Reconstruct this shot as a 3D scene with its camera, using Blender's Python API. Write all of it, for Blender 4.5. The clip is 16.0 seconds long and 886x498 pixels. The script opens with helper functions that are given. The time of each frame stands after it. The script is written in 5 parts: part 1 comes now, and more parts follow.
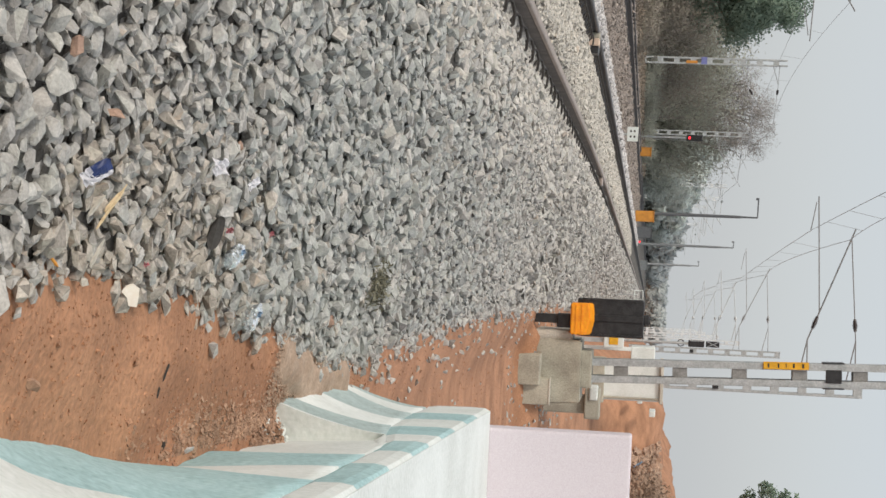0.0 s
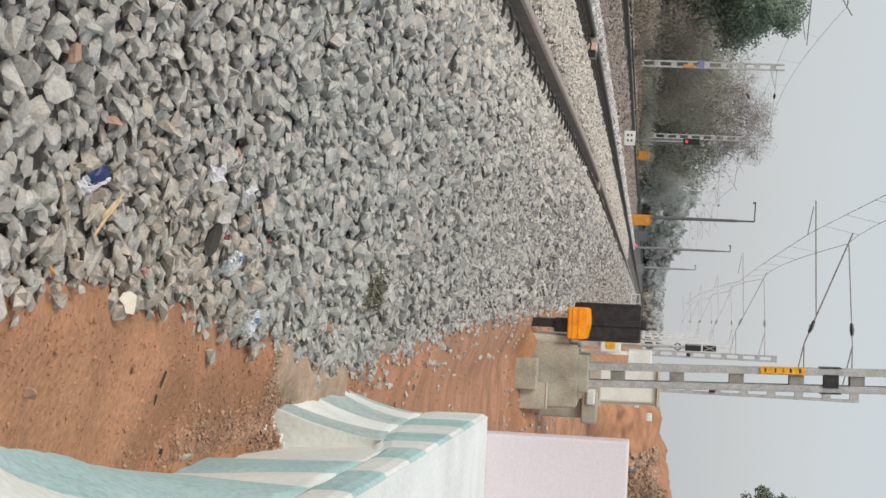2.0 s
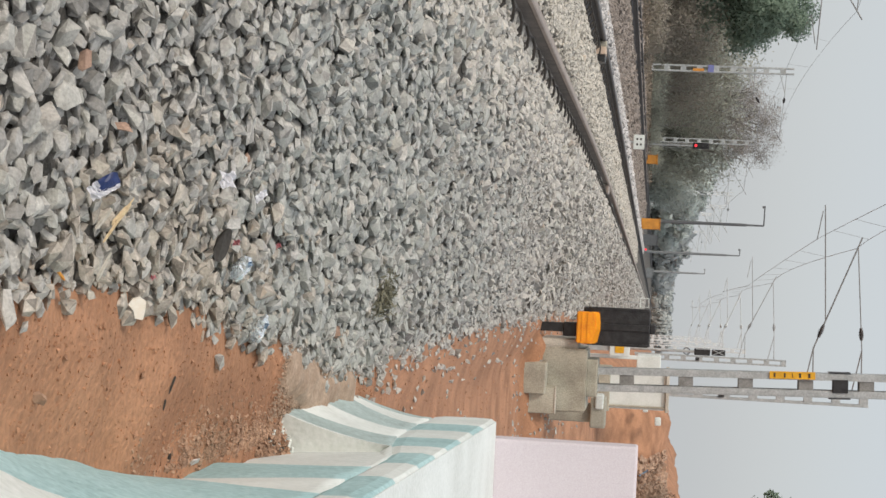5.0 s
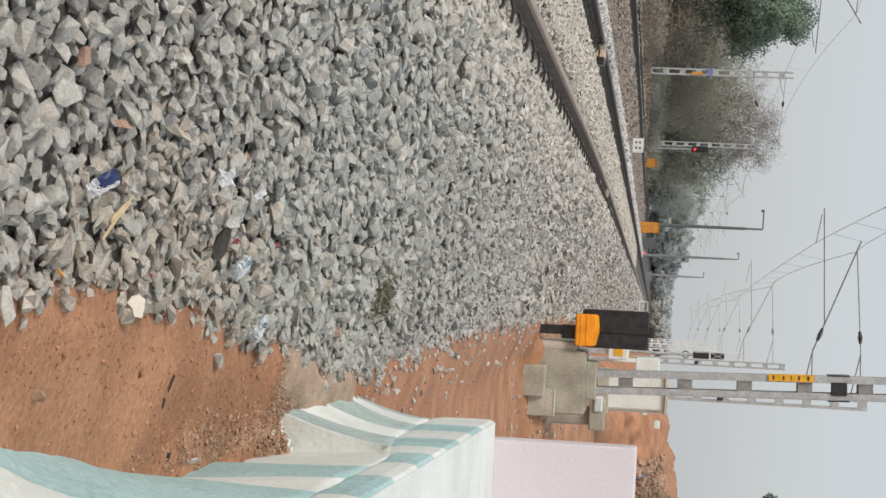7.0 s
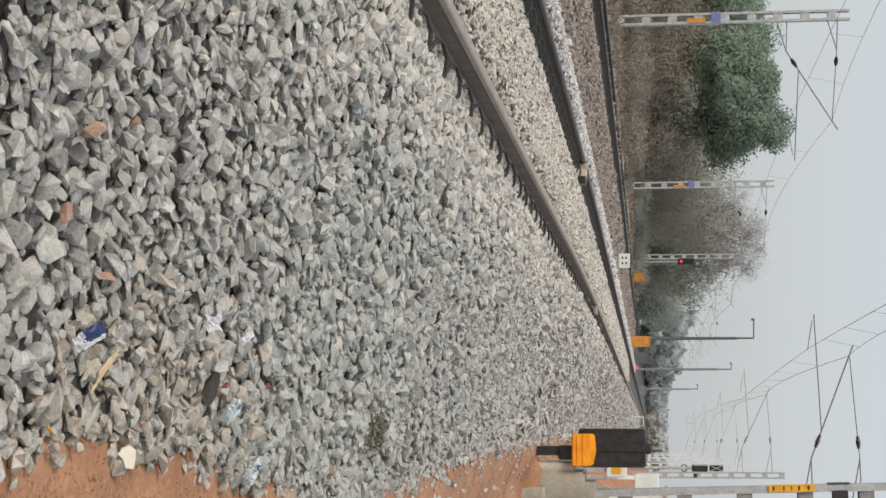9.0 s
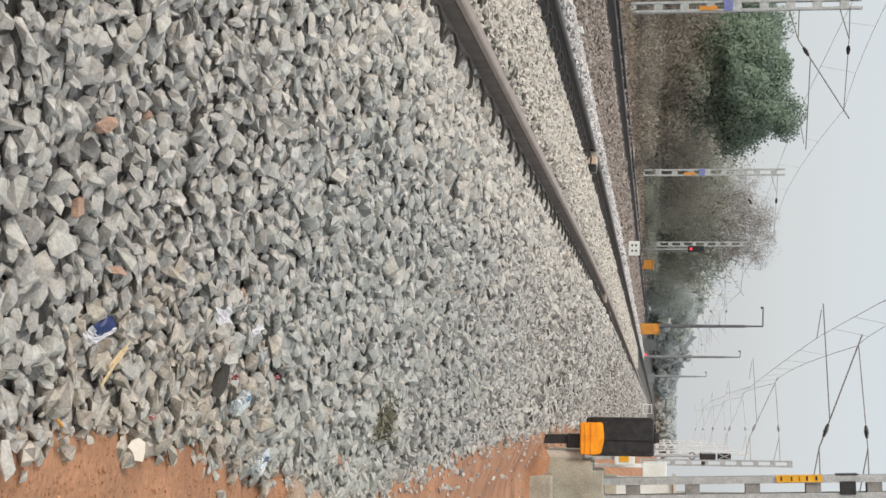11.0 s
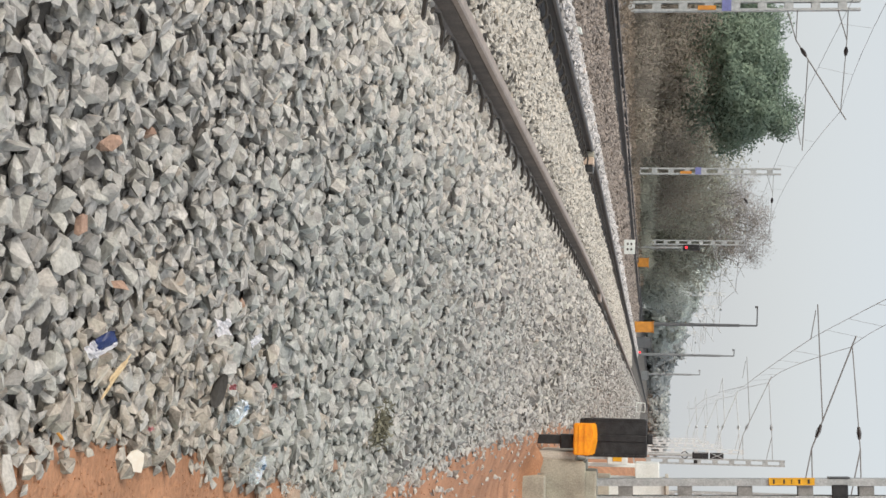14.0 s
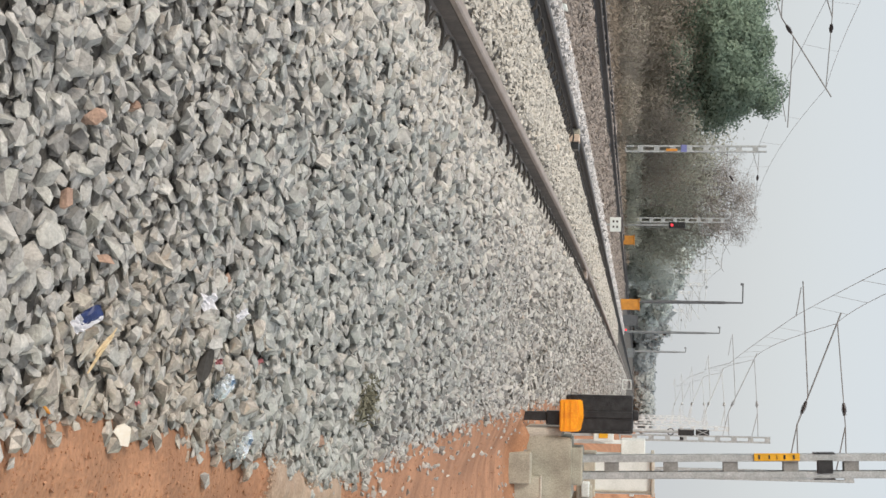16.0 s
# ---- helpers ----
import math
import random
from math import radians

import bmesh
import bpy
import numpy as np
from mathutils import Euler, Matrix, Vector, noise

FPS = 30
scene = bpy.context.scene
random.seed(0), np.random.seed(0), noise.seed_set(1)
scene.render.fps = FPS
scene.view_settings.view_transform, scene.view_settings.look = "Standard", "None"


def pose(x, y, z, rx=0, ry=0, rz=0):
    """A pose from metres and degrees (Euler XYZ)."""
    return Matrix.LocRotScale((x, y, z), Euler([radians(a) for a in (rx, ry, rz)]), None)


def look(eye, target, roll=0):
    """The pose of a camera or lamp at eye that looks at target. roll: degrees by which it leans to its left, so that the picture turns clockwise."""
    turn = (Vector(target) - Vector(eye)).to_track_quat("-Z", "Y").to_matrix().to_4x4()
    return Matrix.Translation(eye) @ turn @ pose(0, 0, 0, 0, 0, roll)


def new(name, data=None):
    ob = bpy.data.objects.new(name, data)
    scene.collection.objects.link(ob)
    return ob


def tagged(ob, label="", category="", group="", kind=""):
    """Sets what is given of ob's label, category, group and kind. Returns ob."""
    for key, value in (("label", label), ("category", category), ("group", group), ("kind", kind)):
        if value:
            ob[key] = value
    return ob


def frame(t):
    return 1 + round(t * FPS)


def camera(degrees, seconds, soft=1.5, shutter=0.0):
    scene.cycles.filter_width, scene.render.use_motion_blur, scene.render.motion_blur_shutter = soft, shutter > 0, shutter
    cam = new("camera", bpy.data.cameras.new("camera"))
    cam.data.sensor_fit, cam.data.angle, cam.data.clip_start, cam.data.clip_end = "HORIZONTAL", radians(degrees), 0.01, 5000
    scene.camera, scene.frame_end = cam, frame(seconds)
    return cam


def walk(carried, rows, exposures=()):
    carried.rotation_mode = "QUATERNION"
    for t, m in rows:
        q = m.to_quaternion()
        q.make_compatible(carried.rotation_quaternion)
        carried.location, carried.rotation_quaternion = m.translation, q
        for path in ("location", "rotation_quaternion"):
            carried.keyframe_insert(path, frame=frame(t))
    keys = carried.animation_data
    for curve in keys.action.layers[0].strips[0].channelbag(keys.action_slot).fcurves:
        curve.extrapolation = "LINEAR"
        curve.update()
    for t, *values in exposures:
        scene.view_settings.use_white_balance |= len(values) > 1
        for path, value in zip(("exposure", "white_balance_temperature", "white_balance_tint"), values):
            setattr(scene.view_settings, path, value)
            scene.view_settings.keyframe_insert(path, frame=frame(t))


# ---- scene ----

# camera: a hand-held phone with a long lens, held upright and turned on its side
cam = camera(30, 16.0)


def view(x, y, z, yaw, pitch, roll):
    a, p = radians(yaw), radians(pitch)
    ahead = Vector((-math.sin(a) * math.cos(p), math.cos(a) * math.cos(p), math.sin(p)))
    return look((x, y, z), Vector((x, y, z)) + ahead * 10, roll)


# seconds, eye x y z, yaw to the left, pitch, roll
PATH = [
    (0, 0.000, 0.000, 1.300, -0.079, -7.194, 92.588),
    (0.5, -0.002, 0.004, 1.298, -0.042, -7.161, 92.627),
    (1, -0.005, 0.007, 1.297, -0.009, -7.153, 92.619),
    (1.5, -0.007, -0.004, 1.300, 0.020, -7.142, 92.619),
    (2, -0.011, 0.006, 1.296, 0.040, -7.092, 92.653),
    (2.5, -0.017, 0.007, 1.296, 0.058, -7.063, 92.670),
    (3, -0.018, 0.009, 1.295, -0.004, -7.297, 92.740),
    (3.5, -0.019, 0.004, 1.296, 0.001, -7.376, 92.779),
    (4, -0.019, 0.006, 1.295, 0.066, -7.359, 92.750),
    (6.5, -0.010, 0.003, 1.297, 0.228, -7.454, 92.799),
    (7, -0.004, 0.004, 1.296, 0.275, -7.380, 92.770),
    (7.5, -0.007, -0.005, 1.299, 0.702, -6.875, 91.931),
    (8, -0.014, 0.005, 1.297, 2.388, -6.358, 90.146),
    (8.5, -0.023, 0.008, 1.300, 3.804, -6.750, 89.411),
    (8.7, -0.028, 0.006, 1.302, 4.330, -6.897, 89.315),
    (9.2, -0.035, 0.004, 1.302, 4.620, -7.150, 89.450),
    (11, -0.060, 0.001, 1.300, 4.080, -7.425, 89.948),
    (11.5, -0.084, -0.003, 1.299, 4.039, -7.460, 90.061),
    (12, -0.104, -0.007, 1.297, 4.075, -7.403, 90.089),
    (12.5, -0.106, -0.019, 1.299, 3.993, -7.349, 90.277),
    (13, -0.114, -0.025, 1.294, 3.823, -7.334, 90.613),
    (13.5, -0.121, -0.030, 1.290, 3.872, -7.308, 90.591),
    (14, -0.114, -0.035, 1.294, 3.893, -7.260, 90.671),
    (14.5, -0.107, -0.036, 1.295, 3.870, -7.194, 90.618),
    (15, -0.103, -0.041, 1.297, 3.397, -6.973, 90.655),
    (15.5, -0.103, -0.039, 1.296, 3.147, -6.803, 90.599),
    (16, -0.101, -0.043, 1.297, 3.143, -6.770, 90.604),
]

walk(cam, [(r[0], view(*r[1:])) for r in PATH], [(0, 0.0), (7.2, -0.03), (8.5, -0.03), (11, 0.15), (16, 0.165)])

# ---- light: hazy overcast day ----
SUN_UP, SUN_TURN = 41, 224
world = bpy.data.worlds.new("hazy_sky")
scene.world = world
world.use_nodes = True
wn, wl = world.node_tree.nodes, world.node_tree.links
sky = wn.new("ShaderNodeTexSky")
sky.sky_type, sky.sun_disc = "NISHITA", False
sky.sun_elevation, sky.sun_rotation = radians(SUN_UP), radians(SUN_TURN)
sky.dust_density, sky.air_density = 6.0, 1.0
wn["Background"].inputs["Strength"].default_value = 0.05
wl.new(sky.outputs[0], wn["Background"].inputs["Color"])
cloud = wn.new("ShaderNodeBackground")
cloud.inputs["Color"].default_value = (0.845, 0.88, 0.90, 1)
cloud.inputs["Strength"].default_value = 0.62
both = wn.new("ShaderNodeAddShader")
wl.new(wn["Background"].outputs[0], both.inputs[0])
wl.new(cloud.outputs[0], both.inputs[1])
wl.new(both.outputs[0], wn["World Output"].inputs["Surface"])
sun_data = bpy.data.lights.new("sun", "SUN")
sun_data.energy, sun_data.angle, sun_data.color = 1.5, radians(14), (1.0, 0.95, 0.87)
sun = new("sun", sun_data)
sd = Vector((math.sin(radians(SUN_TURN)) * math.cos(radians(SUN_UP)), math.cos(radians(SUN_TURN)) * math.cos(radians(SUN_UP)), math.sin(radians(SUN_UP))))
sun.matrix_world = look(sd * 100, (0, 0, 0))


# ---- materials ----
def material(name, base, dark=None, rough=0.8, scale=8.0, fine=90.0, bump=0.3, metal=0.0, vary="", spread=0.0, tint=None, depth=0.01, lets_light=0.0):
    """base and dark mix by a coarse noise, a fine noise gives grain and relief; vary: 'island' or 'object' shifts each piece."""
    m = bpy.data.materials.new(name)
    m.use_nodes = True
    n, l = m.node_tree.nodes, m.node_tree.links
    b = n["Principled BSDF"]
    b.inputs["Roughness"].default_value, b.inputs["Metallic"].default_value = rough, metal
    dark = dark or [c * 0.75 for c in base]
    where = n.new("ShaderNodeNewGeometry")
    big, small = n.new("ShaderNodeTexNoise"), n.new("ShaderNodeTexNoise")
    for node, s, d in ((big, scale, 5), (small, fine, 4)):
        node.inputs["Scale"].default_value, node.inputs["Detail"].default_value = s, d
        l.new(where.outputs["Position"], node.inputs["Vector"])
    ramp = n.new("ShaderNodeValToRGB")
    ramp.color_ramp.elements[0].position, ramp.color_ramp.elements[1].position = 0.35, 0.65
    ramp.color_ramp.elements[0].color, ramp.color_ramp.elements[1].color = (*dark, 1), (*base, 1)
    l.new(big.outputs["Fac"], ramp.inputs["Fac"])
    grain = n.new("ShaderNodeMix")
    grain.data_type, grain.blend_type = "RGBA", "OVERLAY"
    grain.inputs[0].default_value = 0.45
    l.new(ramp.outputs[0], grain.inputs[6])
    l.new(small.outputs["Fac"], grain.inputs[7])
    colour = grain.outputs[2]
    if vary:
        pick = where.outputs["Random Per Island"]
        if vary == "object":
            info = n.new("ShaderNodeObjectInfo")
            pick = info.outputs["Random"]
        tone = n.new("ShaderNodeValToRGB")
        tone.color_ramp.interpolation = "LINEAR"
        stops = [(0.0, (1 - spread,) * 3), (0.35, (1.0, 1.0, 1.0)), (0.62, tint or (1, 1, 1)), (0.82, (1 + spread * 0.4,) * 3), (0.955, (1, 1, 1)), (0.985, (1.02, 0.98, 0.94)), (1.0, (1.04, 0.94, 0.86))]
        while len(tone.color_ramp.elements) < len(stops):
            tone.color_ramp.elements.new(0.5)
        for e, (p, c) in zip(tone.color_ramp.elements, stops):
            e.position, e.color = p, (*c, 1)
        l.new(pick, tone.inputs["Fac"])
        times = n.new("ShaderNodeMix")
        times.data_type, times.blend_type = "RGBA", "MULTIPLY"
        times.inputs[0].default_value = 1.0
        l.new(colour, times.inputs[6])
        l.new(tone.outputs[0], times.inputs[7])
        colour = times.outputs[2]
    l.new(colour, b.inputs["Base Color"])
    if lets_light:
        thin, blend = n.new("ShaderNodeBsdfTranslucent"), n.new("ShaderNodeMixShader")
        l.new(colour, thin.inputs["Color"])
        blend.inputs[0].default_value = lets_light
        l.new(b.outputs[0], blend.inputs[1])
        l.new(thin.outputs[0], blend.inputs[2])
        l.new(blend.outputs[0], n["Material Output"].inputs["Surface"])
    if bump:
        rise = n.new("ShaderNodeBump")
        rise.inputs["Strength"].default_value, rise.inputs["Distance"].default_value = bump, depth
        l.new(small.outputs["Fac"], rise.inputs["Height"])
        l.new(rise.outputs[0], b.inputs["Normal"])
    return m


STONE = dict(base=(0.485, 0.466, 0.436), dark=(0.34, 0.325, 0.302), rough=0.9, scale=22, fine=120, bump=0.7, spread=0.48, tint=(0.965, 0.99, 0.965), depth=0.006)
M_STONE = material("crushed_granite", vary="island", **STONE)
M_STONE_GREEN = material("greenish_granite", vary="island", **{**STONE, "base": (0.445, 0.446, 0.423), "dark": (0.318, 0.321, 0.302)})
M_STONE_PIECE = material("crushed_granite_piece", vary="object", **STONE)
M_DUSTY = material("dusty_granite", (0.61, 0.572, 0.508), (0.455, 0.425, 0.375), 0.92, 22, 140, 0.35, vary="island", spread=0.18, depth=0.006)
M_BROWN_STONE = material("brown_ballast", (0.33, 0.285, 0.25), (0.23, 0.195, 0.17), 0.92, 10, 90, 0.35, vary="island", spread=0.3)
# dark base colour paints the shade in the gaps between stones
M_BED = material("shaded_gap_bed", (0.135, 0.123, 0.107), (0.08, 0.073, 0.064), 0.95, 6, 60, 0.6, depth=0.03)
M_SOIL = material("red_soil", (0.478, 0.243, 0.134), (0.30, 0.148, 0.08), 0.95, 2.6, 48, 0.5, depth=0.018)
M_CLOD = material("soil_clod", (0.50, 0.27, 0.16), (0.36, 0.19, 0.11), 0.95, 12, 80, 0.5, vary="island", spread=0.3)
M_RAIL = material("weathered_rail_steel", (0.20, 0.165, 0.14), (0.13, 0.107, 0.092), 0.65, 6, 70, 0.25, 0.15)
M_RAIL_TOP = material("worn_rail_head", (0.39, 0.315, 0.265), (0.31, 0.25, 0.21), 0.5, 5, 60, 0.1, 0.3)
M_DARK_RAIL = material("dark_rail_steel", (0.05, 0.045, 0.045), (0.03, 0.027, 0.027), 0.6, 6, 70, 0.2, 0.3)
M_DARK_TOP = material("dark_rail_head", (0.10, 0.09, 0.085), (0.07, 0.062, 0.06), 0.55, 6, 70, 0.15, 0.3)
M_CLIP = material("dark_clip_steel", (0.06, 0.053, 0.047), rough=0.6, metal=0.4)
M_CONCRETE = material("grey_concrete", (0.47, 0.445, 0.365), (0.31, 0.29, 0.235), 0.9, 3.2, 60, 0.5)
M_SLEEPER = material("pale_concrete", (0.56, 0.52, 0.45), (0.42, 0.39, 0.33), 0.9, 4, 60, 0.4)
M_GALV = material("galvanised_steel", (0.52, 0.54, 0.54), (0.38, 0.40, 0.40), 0.5, 7, 50, 0.1, 0.45)
# far masts: distance haze is put into a paler base colour
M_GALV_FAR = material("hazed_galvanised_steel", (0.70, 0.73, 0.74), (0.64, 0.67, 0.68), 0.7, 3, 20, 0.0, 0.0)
M_WIRE = material("copper_wire", (0.27, 0.27, 0.27), rough=0.6, bump=0, metal=0.2)
# paler wire copies, the haze over farther spans painted into them
M_WIRE_FAR = material("haze_pale_wire", (0.66, 0.69, 0.70), rough=0.8, bump=0)
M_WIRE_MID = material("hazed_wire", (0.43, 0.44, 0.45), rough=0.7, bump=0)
M_INSUL = material("brown_porcelain", (0.05, 0.04, 0.04), rough=0.35, bump=0)
M_BLACK = material("black_plastic", (0.030, 0.030, 0.031), (0.012, 0.012, 0.013), 0.38, 14, 55, 0.5)
M_ORANGE = material("orange_plastic", (0.95, 0.36, 0.01), (0.80, 0.27, 0.01), 0.5, 6, 60, 0.05)
M_OCHRE = material("ochre_paint", (0.72, 0.32, 0.05), (0.55, 0.23, 0.04), 0.7, 3, 30, 0.1)
M_YELLOW = material("yellow_enamel", (0.85, 0.44, 0.02), rough=0.45, bump=0.05)
M_BLUE = material("blue_enamel", (0.20, 0.22, 0.48), rough=0.45, bump=0.05)
M_WHITE = material("white_limewash", (0.75, 0.785, 0.76), (0.65, 0.68, 0.65), 0.85, 3, 45, 0.3)
M_TEAL = material("teal_paint", (0.42, 0.60, 0.61), (0.35, 0.52, 0.53), 0.85, 3, 45, 0.3)
# greyer, darker teal for the bands of the flare
M_TEAL_GREY = material("grey_teal_paint", (0.43, 0.52, 0.51), (0.36, 0.44, 0.43), 0.88, 4, 45, 0.3)
M_PINK = material("pale_pink_paint", (0.67, 0.61, 0.645), (0.655, 0.595, 0.63), 0.85, 0.8, 260, 0.1)
M_RED_LAMP = bpy.data.materials.new("red_lamp")
M_RED_LAMP.use_nodes = True
for key, value in (("Base Color", (0.8, 0.02, 0.02, 1)), ("Emission Color", (1, 0.03, 0.05, 1)), ("Emission Strength", 1.7)):
    M_RED_LAMP.node_tree.nodes["Principled BSDF"].inputs[key].default_value = value
M_BARK = material("bark", (0.20, 0.16, 0.12), (0.12, 0.10, 0.08), 0.9, 4, 30, 0.5)
M_TWIG = material("bare_twig", (0.37, 0.34, 0.31), (0.29, 0.265, 0.24), 0.9, 2, 20, 0.0, vary="island", spread=0.2, lets_light=0.3)
M_LEAF = material("dark_leaf", (0.315, 0.40, 0.305), (0.24, 0.32, 0.25), 0.95, 0.8, 6, 0.0, vary="island", spread=0.06, lets_light=0.4)
# pale base colours of distant scrub and trees stand in for haze
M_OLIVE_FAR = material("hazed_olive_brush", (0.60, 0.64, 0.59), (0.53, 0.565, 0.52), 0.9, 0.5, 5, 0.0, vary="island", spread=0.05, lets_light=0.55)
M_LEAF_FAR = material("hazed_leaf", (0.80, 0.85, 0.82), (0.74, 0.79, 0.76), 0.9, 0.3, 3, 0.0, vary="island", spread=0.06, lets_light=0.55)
M_LEAF_FAINT = material("hazed_faint_leaf", (0.62, 0.655, 0.65), (0.58, 0.615, 0.61), 0.95, 0.2, 2, 0.0, vary="island", spread=0.06, lets_light=0.45)
M_DRY = material("dry_brush", (0.44, 0.385, 0.32), (0.36, 0.315, 0.265), 0.9, 0.7, 6, 0.0, vary="island", spread=0.07, tint=(0.92, 1.0, 0.9), lets_light=0.35)
M_OLIVE = material("olive_brush", (0.52, 0.52, 0.43), (0.43, 0.435, 0.36), 0.9, 0.7, 6, 0.0, vary="island", spread=0.06, lets_light=0.5)
M_PEACH = material("peach_paint", (0.66, 0.51, 0.40), (0.55, 0.42, 0.32), 0.8, 12, 80, 0.2)
M_SHOULDER = material("dusty_shoulder_granite", vary="island", **{**STONE, "base": (0.56, 0.53, 0.487), "dark": (0.43, 0.405, 0.37), "spread": 0.3})
M_PALE = material("pale_granite", (0.66, 0.635, 0.62), (0.50, 0.48, 0.47), 0.92, 20, 120, 0.4, vary="island", spread=0.3)
M_TAN = material("dusty_tan_granite", vary="island", **{**STONE, "base": (0.495, 0.447, 0.39), "dark": (0.345, 0.308, 0.264)})
M_BRUSH = material("dead_brush", (0.50, 0.37, 0.28), (0.36, 0.26, 0.19), 0.9, 2, 20, 0.0, vary="island", spread=0.3, lets_light=0.35)
M_GRIT = material("brown_grit", (0.45, 0.29, 0.195), (0.32, 0.20, 0.135), 0.95, 12, 80, 0.4, vary="island", spread=0.35)
M_FAN = material("dusty_gravel", (0.45, 0.335, 0.25), (0.35, 0.25, 0.18), 0.95, 12, 80, 0.4, vary="island", spread=0.25)
M_RUBBLE = material("brown_rubble", (0.52, 0.36, 0.26), (0.34, 0.22, 0.155), 0.95, 3, 30, 0.4, vary="island", spread=0.35)
M_GRASS = material("dry_grass", (0.27, 0.22, 0.17), (0.215, 0.18, 0.14), 0.9, 0.7, 6, 0.0, vary="island", spread=0.25, lets_light=0.3)
M_BATTEN = material("weathered_galvanised_plate", (0.30, 0.30, 0.29), (0.22, 0.22, 0.21), 0.6, 9, 60, 0.15, 0.3)
M_WEED = material("grey_green_weed", (0.19, 0.18, 0.125), (0.12, 0.115, 0.08), 0.8, 20, 90, 0.0, vary="island", spread=0.3)
M_FOIL_BLUE = material("blue_wrapper", (0.022, 0.045, 0.17), (0.012, 0.025, 0.10), 0.42, 20, 90, 0.2)
M_PAPER = material("white_paper", (0.93, 0.92, 0.95), (0.89, 0.88, 0.91), 0.8, 20, 90, 0.05)
M_CREAM = material("cream_shard", (0.86, 0.79, 0.69), (0.78, 0.70, 0.60), 0.7, 20, 90, 0.1)
M_RUBBER = material("black_rubber", (0.055, 0.05, 0.045), rough=0.8, bump=0.3)
M_WOOD = material("raw_wood", (0.68, 0.53, 0.33), (0.55, 0.41, 0.24), 0.8, 30, 120, 0.2)
M_BRICK = material("broken_brick", (0.44, 0.29, 0.215), (0.34, 0.225, 0.17), 0.9, 25, 120, 0.5)
M_PINK_BIT = material("pink_plastic", (0.85, 0.40, 0.43), rough=0.5, bump=0.1)
M_LABEL = material("pale_blue_label", (0.36, 0.50, 0.66), rough=0.5, bump=0.05)
M_CLEAR = bpy.data.materials.new("clear_plastic")
M_CLEAR.use_nodes = True
cb = M_CLEAR.node_tree.nodes["Principled BSDF"]
cb.inputs["Base Color"].default_value = (0.86, 0.92, 0.95, 1)
cb.inputs["Roughness"].default_value, cb.inputs["Transmission Weight"].default_value, cb.inputs["IOR"].default_value = 0.12, 0.85, 1.2


# ---- mesh helpers ----
def thing(name, x, y, z, label, category, group="", kind=""):
    ob = new(name)
    ob.location = (x, y, z)
    ob.empty_display_size = 0.1
    return tagged(ob, label, category, group, kind)


def part(name, bm, mat, parent=None, label=""):
    """One mesh from a bmesh given in the parent's own metres."""
    me = bpy.data.meshes.new(name)
    bm.to_mesh(me)
    bm.free()
    me.materials.append(mat)
    ob = new(name, me)
    ob.parent = parent
    return tagged(ob, label)


def box(bm, x0, x1, y0, y1, z0, z1, bevel=0.0):
    made = bmesh.ops.create_cube(bm, size=1)["verts"]
    bmesh.ops.transform(bm, matrix=Matrix.LocRotScale(((x0 + x1) / 2, (y0 + y1) / 2, (z0 + z1) / 2), None, (x1 - x0, y1 - y0, z1 - z0)), verts=made)
    if bevel:
        edges = list({e for v in made for e in v.link_edges})
        bmesh.ops.bevel(bm, geom=edges, offset=bevel, segments=2, affect="EDGES", profile=0.5)
    return bm


def boxed(*dims, bevel=0.0):
    return box(bmesh.new(), *dims, bevel=bevel)


def tube(bm, p0, p1, r0, r1=None, n=8):
    p0, p1 = Vector(p0), Vector(p1)
    r1 = r0 if r1 is None else r1
    q = (p1 - p0).to_track_quat("Z", "Y")
    rings = []
    for p, r in ((p0, r0), (p1, r1)):
        rings.append([bm.verts.new(p + q @ Vector((r * math.cos(2 * math.pi * k / n), r * math.sin(2 * math.pi * k / n), 0))) for k in range(n)])
    for k in range(n):
        bm.faces.new((rings[0][k], rings[0][(k + 1) % n], rings[1][(k + 1) % n], rings[1][k]))
    bm.faces.new(rings[0][::-1])
    bm.faces.new(rings[1])
    return bm


def swept(points, r, n=6):
    """One unbroken tube along the points."""
    bm, rings = bmesh.new(), []
    for k, p in enumerate(points):
        q = (Vector(points[min(k + 1, len(points) - 1)]) - Vector(points[max(k - 1, 0)])).to_track_quat("Z", "Y")
        rings.append([bm.verts.new(Vector(p) + q @ Vector((r * math.cos(2 * math.pi * j / n), r * math.sin(2 * math.pi * j / n), 0))) for j in range(n)])
    for a, b in zip(rings, rings[1:]):
        for k in range(n):
            bm.faces.new((a[k], a[(k + 1) % n], b[(k + 1) % n], b[k]))
    bm.faces.new(rings[0][::-1])
    bm.faces.new(rings[-1])
    return bm


def tubes(pairs, r, n=8):
    bm = bmesh.new()
    for p0, p1 in pairs:
        tube(bm, p0, p1, r, n=n)
    return bm


def from_arrays(name, verts, tris, mat, parent=None, smooth=False, normals=None):
    me = bpy.data.meshes.new(name)
    me.vertices.add(len(verts))
    me.vertices.foreach_set("co", np.asarray(verts, np.float32).ravel())
    me.loops.add(len(tris) * 3)
    me.loops.foreach_set("vertex_index", np.asarray(tris, np.int32).ravel())
    me.polygons.add(len(tris))
    me.polygons.foreach_set("loop_start", np.arange(0, len(tris) * 3, 3, dtype=np.int32))
    me.update(calc_edges=True)
    me.polygons.foreach_set("use_smooth", np.full(len(tris), smooth or normals is not None))
    if normals is not None:
        me.normals_split_custom_set_from_vertices(normals.tolist())
    me.materials.append(mat)
    ob = new(name, me)
    ob.parent = parent
    return ob


